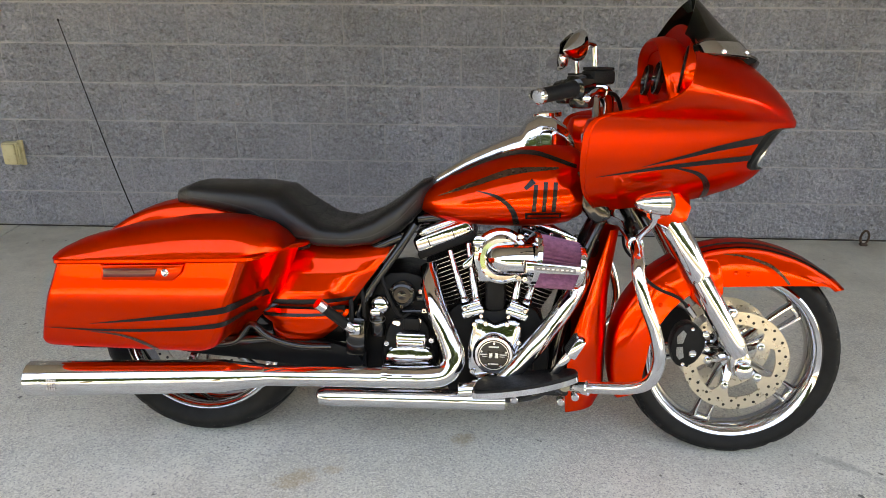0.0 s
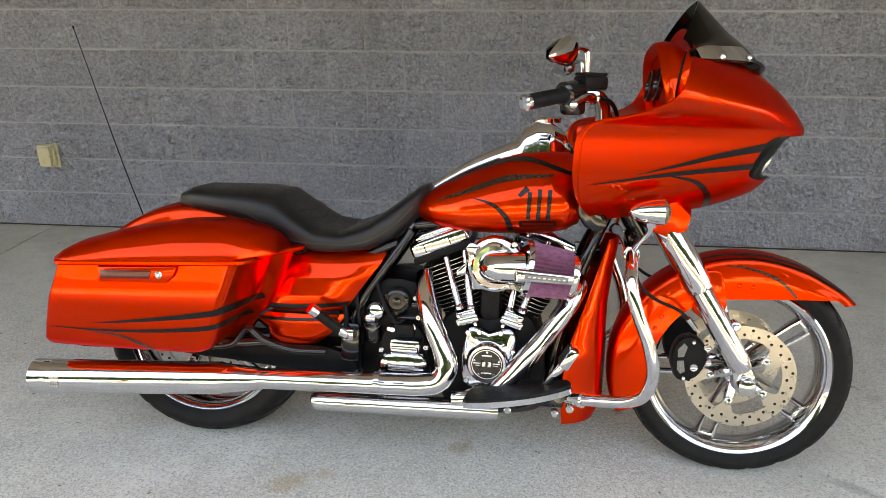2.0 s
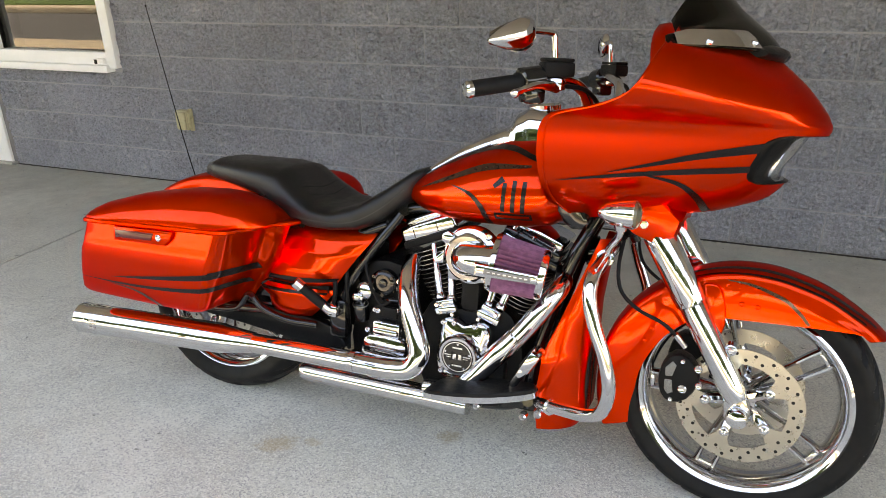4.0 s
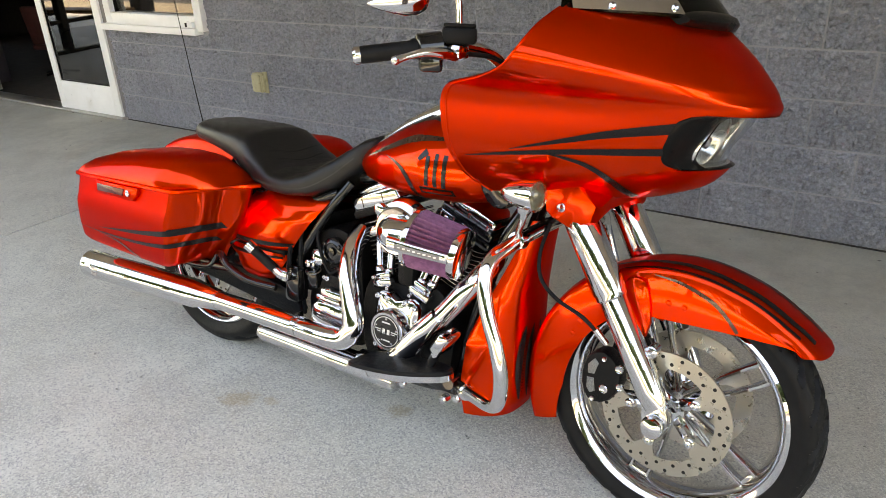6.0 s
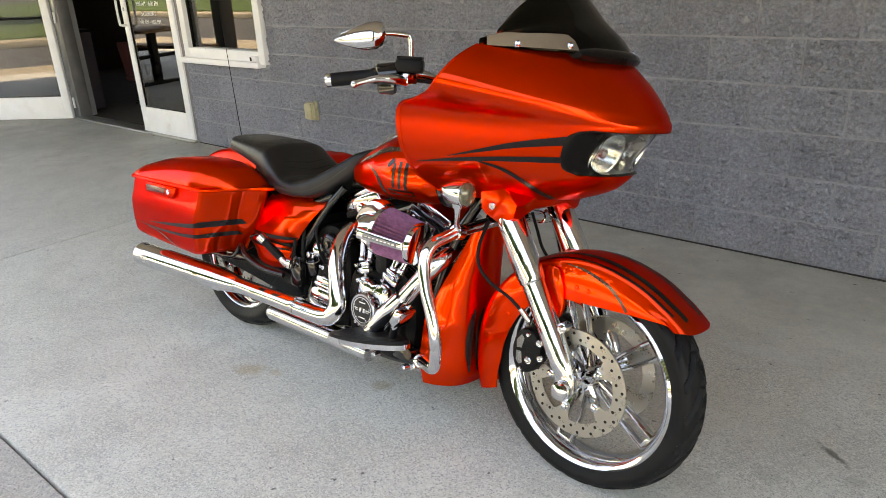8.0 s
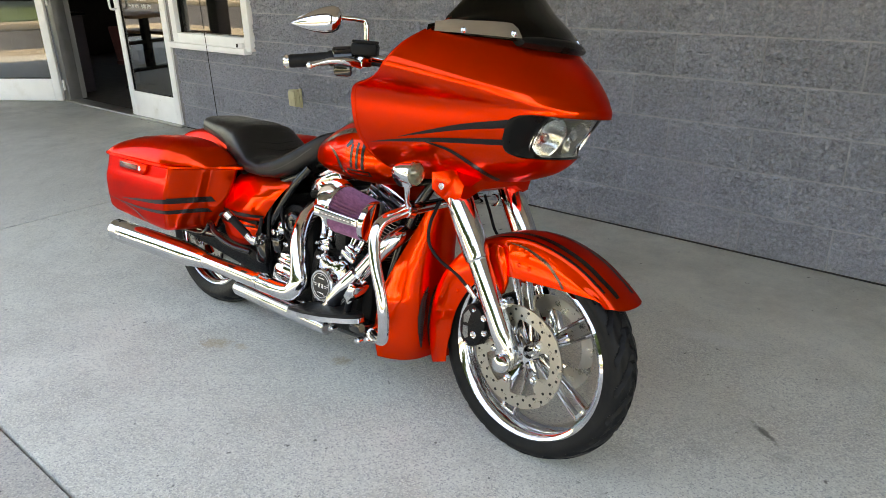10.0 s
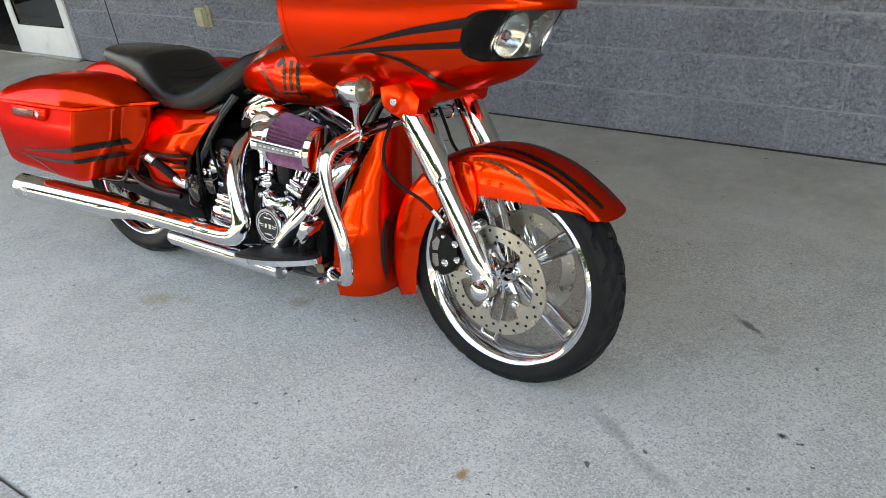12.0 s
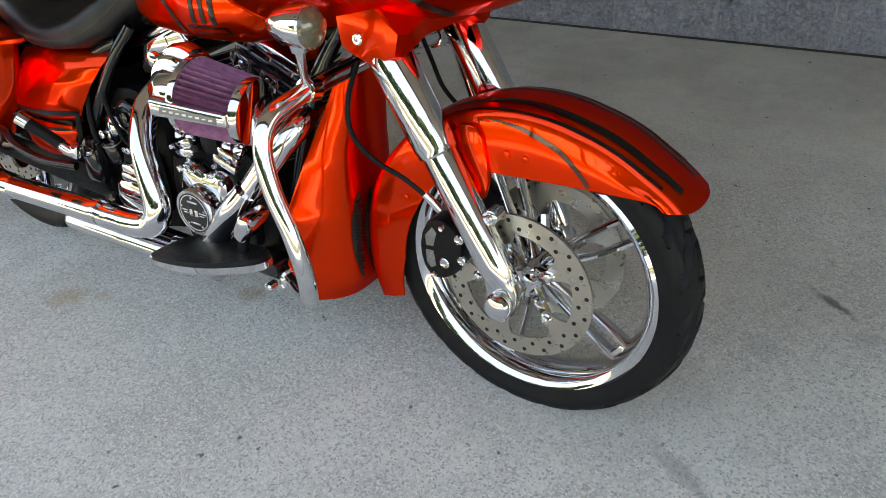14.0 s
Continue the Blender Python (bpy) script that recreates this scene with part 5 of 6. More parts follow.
def saddlebag(s):
    f = (lambda g: g) if s < 0 else mirrored
    way = (0, 1, 0)
    bag = part("saddlebag", f(BG), PAINT, bike, "hard orange saddlebag with charcoal pinstripes", sharp=45)
    rim = bag_ring(0.634)
    part("lid", f(LG), PAINT, bag, sharp=55)
    band = rake(loft([[(p[0] + (p[0] - 0.0) * k * 0.025 + 0.012 * k * (p[0] > 0.2), p[1] + (p[1] + 0.28) * k * 0.09, z) for p in rim] for z, k in ((0.618, 0.3), (0.620, 0.9), (0.623, 1.15), (0.630, 1.15), (0.633, 0.9), (0.634, 0.3))]))
    part("lid_band", f(band), PAINT, bag)
    part("pinstripe", f(stripe(BG, [(-0.176, 0.445), (-0.018, 0.465), (0.133, 0.487), (0.262, 0.512)], [0.001, 0.010, 0.016, 0.020], way)), PAINT_DARK, bag)
    part("pinstripe", f(stripe(BG, [(-0.311, 0.428), (-0.097, 0.428), (0.084, 0.441), (0.225, 0.461)], [0.001, 0.008, 0.012, 0.016], way)), PAINT_DARK, bag)
    part("pinstripe", f(stripe(BG, [(-0.192, 0.423), (-0.099, 0.413), (-0.041, 0.391), (-0.010, 0.367)], [0.001, 0.007, 0.011, 0.013], way)), PAINT_GREY, bag)
    part("pinstripe", f(stripe(BG, [(-0.376, 0.503), (-0.31, 0.508), (-0.242, 0.512)], [0.019, 0.019, 0.018], (-1, 0, 0), 10)), PAINT_DARK, bag)
    part("pinstripe", f(stripe(BG, [(-0.362, 0.455), (-0.30, 0.460), (-0.235, 0.463)], [0.015, 0.015, 0.014], (-1, 0, 0), 10)), PAINT_DARK, bag)
    latch = part("latch", f(prism([(-0.117, 0.612), (0.104, 0.621), (0.094, 0.596), (0.072, 0.577), (-0.116, 0.571)], -0.384, -0.401, 0.005, 0)), PAINT, bag)
    part("reflector", f(prism([(-0.108, 0.604), (0.036, 0.609), (0.026, 0.587), (-0.108, 0.581)], -0.3985, -0.4035, 0.002)), RED_LENS, latch, "dark red reflector bar")
    part("lock", f(lathe([(0, 0.010), (0.005, 0.010), (0.007, 0.007), (0.005, 0.004), (0.003, 0)], 16, (0.055, -0.400, 0.599), (0, -1, 0))), CHROME, latch)


saddlebag(-1)
saddlebag(1)


# -- side covers --
def side_cover(s):
    def f(u, v):
        z = 0.455 + 0.185 * v
        x0 = lerp(z, (0.455, 0.225), (0.50, 0.252), (0.60, 0.305), (0.64, 0.325))
        x1 = lerp(z, (0.455, 0.474), (0.52, 0.520), (0.60, 0.578), (0.628, 0.592), (0.64, 0.586))
        q = 2 * u - 1
        y = -lerp(z, (0.455, 0.170), (0.468, 0.182), (0.50, 0.185), (0.56, 0.176), (0.60, 0.160), (0.625, 0.138), (0.64, 0.105)) + 0.030 * max(0.0, q) ** 3 + 0.012 * max(0.0, -q) ** 2
        return (x0 + (x1 - x0) * u, y, z)

    def low(u, v):
        z = 0.346 + 0.104 * v
        x0 = lerp(z, (0.346, 0.268), (0.356, 0.258), (0.405, 0.252), (0.415, 0.235), (0.45, 0.205))
        x1 = lerp(z, (0.346, 0.380), (0.356, 0.396), (0.394, 0.440), (0.45, 0.484))
        q = 2 * u - 1
        return (x0 + (x1 - x0) * u, -lerp(z, (0.346, 0.150), (0.356, 0.166), (0.38, 0.180), (0.43, 0.186), (0.45, 0.178)) + 0.022 * max(0.0, q) ** 3 + 0.02 * max(0.0, -q) ** 3, z)
    g, h = grid(f, 24, 24), grid(low, 20, 16)
    m = (lambda a: a) if s < 0 else mirrored
    sc = part("side_cover", m(thick(g, 0.006)), PAINT, bike, "orange side cover under the seat", sharp=40)
    part("lower_panel", m(thick(h, 0.006)), PAINT, sc, sharp=40)
    # Black plate added behind the bag seam to stand for the shade there.
    part("seam_shade_plate", m(prism([(0.16, 0.36), (0.20, 0.64), (0.36, 0.64), (0.34, 0.36)], -0.115, -0.135, 0.004)), PLASTIC, sc)
    part("panel_gap", m(prism([(0.215, 0.440), (0.215, 0.462), (0.465, 0.462), (0.465, 0.440)], -0.14, -0.166, 0.003)), PLASTIC, sc)
    part("pinstripe", m(stripe(g, [(0.205, 0.470), (0.34, 0.472), (0.50, 0.486)], [0.014, 0.016, 0.010], (0, 1, 0))), PAINT_DARK, sc)
    part("pinstripe", m(stripe(h, [(0.230, 0.432), (0.34, 0.434), (0.46, 0.440)], [0.010, 0.009, 0.006], (0, 1, 0))), PAINT_DARK, sc)


side_cover(-1)
side_cover(1)


# -- frame --
def each(name, geos, material, parent, label="", m=None):
    return [part(name, g, material, parent, label, m) for g in geos]


for s in (-1, 1):
    part("frame_tube", tube([(1.22, s * 0.03, 0.78), (1.15, s * 0.07, 0.62), (1.085, s * 0.085, 0.38), (1.06, s * 0.09, 0.235), (0.98, s * 0.10, 0.185), (0.70, s * 0.11, 0.18), (0.50, s * 0.12, 0.21), (0.47, s * 0.12, 0.30)], 0.0175, 12, 6), GLOSS_BLACK, bike)
    part("frame_tube", tube([(1.18, s * 0.03, 0.80), (0.90, s * 0.035, 0.735), (0.66, s * 0.045, 0.700)], 0.0165, 12, 6), GLOSS_BLACK, bike)
    part("frame_tube", tube([(0.655, s * 0.090, 0.690), (0.605, s * 0.120, 0.610), (0.505, s * 0.132, 0.455), (0.475, s * 0.130, 0.33)], 0.0130, 12, 6), GLOSS_BLACK, bike)
    part("seat_rail", tube([(0.62, s * 0.10, 0.655), (0.45, s * 0.12, 0.60), (0.20, s * 0.125, 0.645), (-0.05, s * 0.12, 0.66)], 0.015, 10, 5), GLOSS_BLACK, bike)
    part("swingarm", prism([(-0.05, 0.345), (0.10, 0.365), (0.42, 0.345), (0.50, 0.31), (0.48, 0.26), (0.12, 0.285), (-0.05, 0.30)], s * 0.115, s * 0.15, 0.008, 2), WRINKLE, bike)
    part("bag_guard", tube([(0.42, s * 0.16, 0.335), (0.33, s * 0.19, 0.345), (0.25, s * 0.20, 0.372), (0.20, s * 0.195, 0.405), (0.15, s * 0.19, 0.352), (0.05, s * 0.21, 0.345), (-0.10, s * 0.21, 0.345)], 0.011, 10, 6), GLOSS_BLACK, bike)
    part("bag_bracket", join(tube([(0.30, s * 0.15, 0.47), (0.22, s * 0.17, 0.44), (0.16, s * 0.16, 0.40)], 0.010, 8), box((0.20, s * 0.14, 0.42), (0.10, 0.02, 0.12), 0.006)), GLOSS_BLACK, bike)
part("battery_tray", box((0.42, 0.0, 0.45), (0.22, 0.20, 0.25), 0.02), PLASTIC, bike)
part("inner_fender", box((0.33, 0, 0.50), (0.06, 0.20, 0.30), 0.02), PLASTIC, bike)
for s in (-1, 1):
    bag_rail = part("bag_rail", prism([(-0.33, 0.322), (-0.30, 0.352), (0.05, 0.362), (0.24, 0.372), (0.25, 0.352), (0.05, 0.328), (-0.30, 0.312)], s * 0.178, s * 0.196, 0.006, 2), GLOSS_BLACK, bike, "black support rail under the bag")
    each("rail_bolt", [bolt((x, s * 0.1975, z), r=0.007) for x, z in ((-0.20, 0.336), (0.12, 0.350))], GLOSS_BLACK, bag_rail)
part("belt_guard", prism([(0.08, 0.40), (0.30, 0.42), (0.45, 0.40), (0.45, 0.37), (0.10, 0.37)], -0.10, -0.13, 0.005), PLASTIC, bike)

# -- engine --
CR = Vector((0.890, 0.0, 0.290))
engine = part("engine", prism([(0.765, 0.20), (0.735, 0.30), (0.745, 0.41), (0.795, 0.475), (0.865, 0.455), (0.905, 0.455), (0.985, 0.475), (1.035, 0.42), (1.055, 0.31), (1.035, 0.215), (0.97, 0.18), (0.84, 0.18)], -0.125, 0.125, 0.012, 2), WRINKLE, bike, "black and chrome V-twin engine")


def cylinder(lean, back):
    d = Vector((math.sin(radians(lean)), 0, math.cos(radians(lean))))
    M = Matrix.Translation(CR) @ Matrix.Rotation(radians(lean), 4, "Y")

    def plate(z, hx, hy, t, e=4.0, n=36):
        ring = []
        for k in range(n):
            a = 2 * math.pi * k / n
            c, s = math.cos(a), math.sin(a)
            q = (abs(c) ** e + abs(s) ** e) ** (-1 / e)
            ring.append((hx * q * c, hy * q * s))
        return loft([[(x * f, y * f, z + o) for x, y in ring] for f, o in ((0.975, -t / 2), (1.0, -t * 0.2), (1.0, t * 0.2), (0.975, t / 2))])

    barrel = part("cylinder", lathe([(0.15, 0.062), (0.34, 0.062)], 32, (0, 0, 0), (0, 0, 1)), WRINKLE, engine, "black finned cylinder", m=M)
    for k in range(13):
        z = 0.185 + k * 0.0128
        part("fin", plate(z, 0.072 + 0.010 * min(1, k / 5), 0.080 + 0.010 * min(1, k / 5), 0.0062), WRINKLE, barrel, m=M)
    for k in range(13):
        z = 0.185 + k * 0.0128
        hx, hy = 0.0728 + 0.010 * min(1, k / 5), 0.0808 + 0.010 * min(1, k / 5)
        part("fin_edge", plate(z, hx, hy, 0.0024), SCRIPT, barrel, m=M)
    head = part("rocker_box", join(box((0, 0, 0.398), (0.178, 0.176, 0.046), 0.011, None, 3), box((0.004, 0, 0.428), (0.150, 0.152, 0.022), 0.010, None, 3)) if back else box((0.0, 0, 0.420), (0.156, 0.160, 0.030), 0.011), CHROME, engine, "chrome rocker box", m=M)
    part("cylinder_head", box((0, 0, 0.368), (0.180, 0.178, 0.022), 0.006) if back else join(box((0, 0, 0.368), (0.180, 0.178, 0.022), 0.006), box((0, 0, 0.392), (0.170, 0.172, 0.028), 0.008)), WRINKLE if back else GLOSS_BLACK, engine, "black cylinder head", m=M)
    if not back:
        for x in (-0.05, 0.02):
            part("head_bracket", join(box((x, -0.091, 0.385), (0.046, 0.006, 0.006), 0.002), box((x - 0.02, -0.091, 0.372), (0.006, 0.006, 0.030), 0.002), box((x + 0.02, -0.091, 0.372), (0.006, 0.006, 0.030), 0.002), lathe([(0, 0.008), (0.008, 0.008), (0.01, 0.005)], 12, (x, -0.088, 0.372), (0, -1, 0))), CHROME, engine, m=M)
    for x in (-0.06, 0.0, 0.06):
        part("rocker_bolt", lathe([(0, 0.007), (0.012, 0.007), (0.014, 0.005)], 12, (x, -0.076, 0.402), (0, 0, 1)), CHROME, head, m=M)
    for x in (0.03, -0.045):
        part("rocker_seam", box((x, -0.0865, 0.396), (0.004, 0.004, 0.026), 0.001), GLOSS_BLACK, head, m=M)
    return M


MR, MF = cylinder(-22.5, True), cylinder(22.5, False)

# cam cover with a round badge
cam_cover = part("cam_cover", prism([(0.835, 0.262), (0.815, 0.33), (0.826, 0.40), (0.836, 0.435), (0.868, 0.438), (0.895, 0.425), (0.93, 0.438), (0.965, 0.430), (0.972, 0.392), (0.958, 0.33), (0.945, 0.275), (0.895, 0.245)], -0.122, -0.175, 0.014, 2), CHROME, engine, "chrome cam cover")
DX, DZ = 0.893, 0.345
badge = part("round_badge", lathe([(0.0, 0.058), (0.022, 0.058), (0.030, 0.055), (0.034, 0.052), (0.034, 0.046), (0.0325, 0.046), (0.0325, 0)], 48, (DX, -0.172, DZ), (0, -1, 0)), CHROME, cam_cover, "round chrome points cover with a black face")
part("badge_face", lathe([(0.0, 0.0455), (0.0012, 0.0455), (0.0012, 0)], 40, (DX, -0.2046, DZ), (0, -1, 0)), BADGE, badge)
part("badge_ring", lathe([(0.0, 0.040), (0.0, 0.042), (0.0012, 0.042), (0.0012, 0.040)], 48, (DX, -0.2058, DZ), (0, -1, 0), wrap=True), SCRIPT, badge)
for a, b, w, h in ((-0.008, 0.0, 0.009, 0.014), (0.008, 0.0, 0.009, 0.014), (0, 0.025, 0.028, 0.004), (0, -0.025, 0.028, 0.004), (-0.027, 0.003, 0.020, 0.003), (0.027, 0.003, 0.020, 0.003), (-0.024, -0.003, 0.014, 0.002), (0.024, -0.003, 0.014, 0.002)):
    part("badge_mark", box((DX + a, -0.2066, DZ + b), (w, 0.0014, h), 0.0005), SCRIPT, badge)
each("badge_bolt", [bolt((DX + 0.036 * math.cos(a), -0.2055, DZ + 0.036 * math.sin(a)), r=0.0035, h=0.003) for a in [k * 1.2566 + 0.3 for k in range(5)]], CHROME, badge)
each("cover_bolt", [bolt((x, -0.174, z), r=0.0075) for x, z in ((0.836, 0.425), (0.868, 0.428), (0.928, 0.428), (0.960, 0.418), (0.963, 0.375), (0.835, 0.285), (0.942, 0.285))], CHROME, cam_cover)
# lifter blocks and pushrod tubes
for sgn, M in ((-1, MR), (1, MF)):
    x0 = 0.893 + sgn * 0.062
    blk = part("lifter_block", join(box((x0, -0.135, 0.452), (0.066, 0.045, 0.022), 0.006, Matrix.Rotation(radians(sgn * 20), 4, "Y")), box((x0 + sgn * 0.006, -0.132, 0.470), (0.058, 0.038, 0.018), 0.006, Matrix.Rotation(radians(sgn * 20), 4, "Y"))), CHROME, engine, "chrome lifter block")
    for o in (-0.016, 0.018):
        low = Vector((x0 + o + sgn * 0.008, -0.132, 0.475))
        high = M @ Vector((o * 1.7 - sgn * 0.03, -0.085, 0.352))
        part("pushrod_tube", join(tube([low, low.lerp(high, 0.5)], 0.0115, 12, 1, False), tube([low.lerp(high, 0.5), high], 0.0088, 12, 1, False), lathe([(0, 0.015), (0.012, 0.015), (0.016, 0.012)], 14, tuple(low), tuple(high - low))), CHROME, blk)
    each("block_bolt", [bolt((x0 + a, -0.158, 0.455 + b), r=0.006) for a, b in ((-0.024, 0.01 * -sgn), (0.024, 0.01 * sgn))], CHROME, blk)
part("oil_pump", box((0.985, -0.13, 0.30), (0.05, 0.04, 0.08), 0.012), WRINKLE, engine)
part("breather_plate", box((0.893, -0.10, 0.50), (0.06, 0.08, 0.10), 0.02), WRINKLE, engine)

# gearbox with chrome covers
gearbox = part("gearbox", prism([(0.520, 0.215), (0.525, 0.42), (0.55, 0.53), (0.63, 0.555), (0.705, 0.52), (0.725, 0.40), (0.720, 0.215)], -0.11, 0.11, 0.014, 2), WRINKLE, bike, "black gearbox housing")
part("clutch_cover", prism([(0.575, 0.255), (0.575, 0.36), (0.60, 0.415), (0.66, 0.43), (0.705, 0.40), (0.715, 0.30), (0.70, 0.255)], -0.108, -0.138, 0.012, 2), WRINKLE, gearbox)
side = part("side_plate", prism([(0.592, 0.270), (0.581, 0.312), (0.606, 0.346), (0.704, 0.346), (0.725, 0.314), (0.716, 0.270)], -0.136, -0.174, 0.014, 2), CHROME, gearbox, "ribbed chrome clutch release cover")
part("side_slot", box((0.648, -0.172, 0.305), (0.080, 0.006, 0.014), 0.003), CHROME, side)
part("side_rib", join(box((0.655, -0.150, 0.364), (0.088, 0.036, 0.046), 0.010), box((0.655, -0.160, 0.358), (0.080, 0.030, 0.022), 0.008)), CHROME, gearbox)
each("gearbox_bolt", [bolt((x, -0.137, z), r=0.009) for x, z in ((0.582, 0.345), (0.615, 0.408), (0.675, 0.418), (0.712, 0.36), (0.708, 0.285), (0.580, 0.268))], CHROME, gearbox)
part("solenoid_cover", join(lathe([(0, 0.030), (0.012, 0.030), (0.020, 0.024), (0.024, 0.010), (0.0245, 0.0)], 24, (0.560, -0.112, 0.455), (0, -1, 0.15)), box((0.549, -0.130, 0.436), (0.030, 0.024, 0.026), 0.008), lathe([(0, 0.011), (0.012, 0.011), (0.014, 0.008), (0.014, 0.0)], 14, (0.546, -0.140, 0.440), (0, -1, 0))), CHROME, gearbox)
starter = part("starter_end", lathe([(0, 0.040), (0.02, 0.040), (0.027, 0.034), (0.029, 0.026), (0.024, 0.024), (0.024, 0.013), (0.030, 0.012), (0.032, 0.0)], 28, (0.625, -0.108, 0.490), (0, -1, 0)), GLOSS_BLACK, gearbox, "round black starter motor end")
each("starter_bolt", [bolt((0.625 + 0.034 * math.cos(a), -0.130, 0.490 + 0.034 * math.sin(a)), r=0.006) for a in (0.6, 2.6, 4.7)], GLOSS_BLACK, starter)
oil_cap = part("oil_cap", lathe([(0, 0.022), (0.05, 0.022), (0.056, 0.018), (0.057, 0)], 24, (0.555, -0.125, 0.370), (0, -0.25, 1)), GLOSS_BLACK, gearbox, "black oil filler cap")
part("cap_rim", lathe([(0.047, 0.0222), (0.047, 0.0235), (0.050, 0.0235), (0.050, 0.0222)], 24, (0.555, -0.125, 0.370), (0, -0.25, 1), wrap=True), ALUMINIUM, oil_cap)
part("cover_boss", box((0.655, -0.140, 0.408), (0.050, 0.016, 0.036), 0.006), WRINKLE, gearbox)
linkage = part("shift_linkage", tube([(0.622, -0.128, 0.440), (0.660, -0.140, 0.446), (0.710, -0.140, 0.450)], 0.0045, 8), GLOSS_BLACK, gearbox, "gearbox linkage with chrome ends")
each("linkage_joint", [bolt((x, -0.138, z), r=r) for x, z, r in ((0.690, 0.448, 0.008), (0.708, 0.450, 0.007), (0.680, 0.505, 0.008), (0.605, 0.410, 0.007))], CHROME, linkage)
each("linkage_block", [box((x, -0.128, z), (0.020, 0.020, 0.016), 0.004) for x, z in ((0.678, 0.482), (0.700, 0.470))], GLOSS_BLACK, linkage)
each("cable", [tube([(0.50, -0.125, 0.56), (0.515, -0.15, 0.47), (0.52, -0.145, 0.38), (0.515, -0.13, 0.27)], 0.006, 8), tube([(0.56, -0.11, 0.58), (0.575, -0.14, 0.52), (0.62, -0.14, 0.43), (0.66, -0.13, 0.45)], 0.005, 8), tube([(0.47, -0.14, 0.52), (0.485, -0.165, 0.44), (0.475, -0.16, 0.36), (0.50, -0.14, 0.29)], 0.007, 8)], RUBBER, gearbox)

# air cleaner: chrome horn, elbow and pleated cone
AC, AE = Vector((0.986, -0.224, 0.626)), Vector((1.112, -0.200, 0.606))
ad = (AE - AC).normalized()
au = Vector((0, 0, 1)).cross(ad).normalized()
aw = ad.cross(au)
air = part("air_intake", join(lathe([(0, 0.078), (0.022, 0.080), (0.034, 0.074), (0.040, 0.060), (0.046, 0.052)], 40, (0.905, -0.145, 0.620), (0, -1, 0)), prism([(0.828, 0.648), (0.838, 0.672), (0.862, 0.672), (0.90, 0.60), (0.965, 0.575), (0.965, 0.552), (0.845, 0.548)], -0.148, -0.182, 0.010)), CHROME, engine, "polished chrome intake with a cone filter")
part("intake_elbow", tube([(0.905, -0.175, 0.618), (0.908, -0.205, 0.620), (0.938, -0.227, 0.624), (0.986, -0.224, 0.626)], [0.050, 0.046, 0.042, 0.043], 24, 8), CHROME, air)
part("intake_ring", lathe([(0, 0.060), (0.004, 0.063), (0.012, 0.063), (0.016, 0.058)], 32, (0.905, -0.190, 0.620), (0, -1, 0)), CHROME, air)
each("intake_bolt", [bolt((x, -0.183, z), r=0.009) for x, z in ((0.845, 0.655), (0.955, 0.565), (0.955, 0.680))] + [lathe([(0, 0.016), (0.012, 0.016), (0.015, 0.010)], 16, (0.843, -0.18, 0.664), (0, -1, 0))], CHROME, air)
part("intake_fin", prism([(0.800, 0.60), (0.828, 0.625), (0.828, 0.59), (0.800, 0.585)], -0.15, -0.178, 0.006), CHROME, air)


def cone_ring(f, n, r0, r1, pleat):
    c, r = AC.lerp(AE, f), r0 + (r1 - r0) * f
    return [tuple(c + (r + (pleat if k % 2 else -pleat)) * (math.cos(2 * math.pi * k / n) * au * 0.98 + math.sin(2 * math.pi * k / n) * aw)) for k in range(n)]


part("filter", loft([cone_ring(f, 76, 0.066, 0.056, 0.0085) for f in (0.06, 0.5, 0.93)]), FILTER, air, "pleated purple gauze filter cone", sharp=20)
part("filter_collar", lathe([(-0.006, 0.046), (-0.006, 0.073), (-0.003, 0.075), (0.008, 0.075), (0.010, 0.071)], 40, tuple(AC), tuple(ad)), CHROME, air)
part("filter_cap", lathe([(0.116, 0.059), (0.116, 0.064), (0.127, 0.065), (0.133, 0.062), (0.135, 0.056), (0.1345, 0.0)], 40, tuple(AC), tuple(ad)), CHROME, air)
strap = part("filter_strap", prism([(0.985, 0.640), (1.140, 0.622), (1.140, 0.597), (0.985, 0.608)], -0.290, -0.318, 0.008), CHROME, air, "chrome strap with script")
strap.matrix_basis = Matrix.Translation((1.044, -0.277, 0.612)) @ Matrix.Rotation(radians(15), 4, "Z") @ Matrix.Translation((-1.07, 0.304, -0.612))
part("strap_inlay", box((1.065, -0.3185, 0.616), (0.115, 0.002, 0.013), 0.0008, Matrix.Rotation(radians(6), 4, "Y")), GREY_FRAME, strap)
each("strap_mark", [box((1.020 + 0.013 * k, -0.3200, 0.6208 - 0.0014 * k), (0.0075, 0.0014, 0.0025 + 0.0015 * (k % 2)), 0.0004) for k in range(8)], SCRIPT, strap)

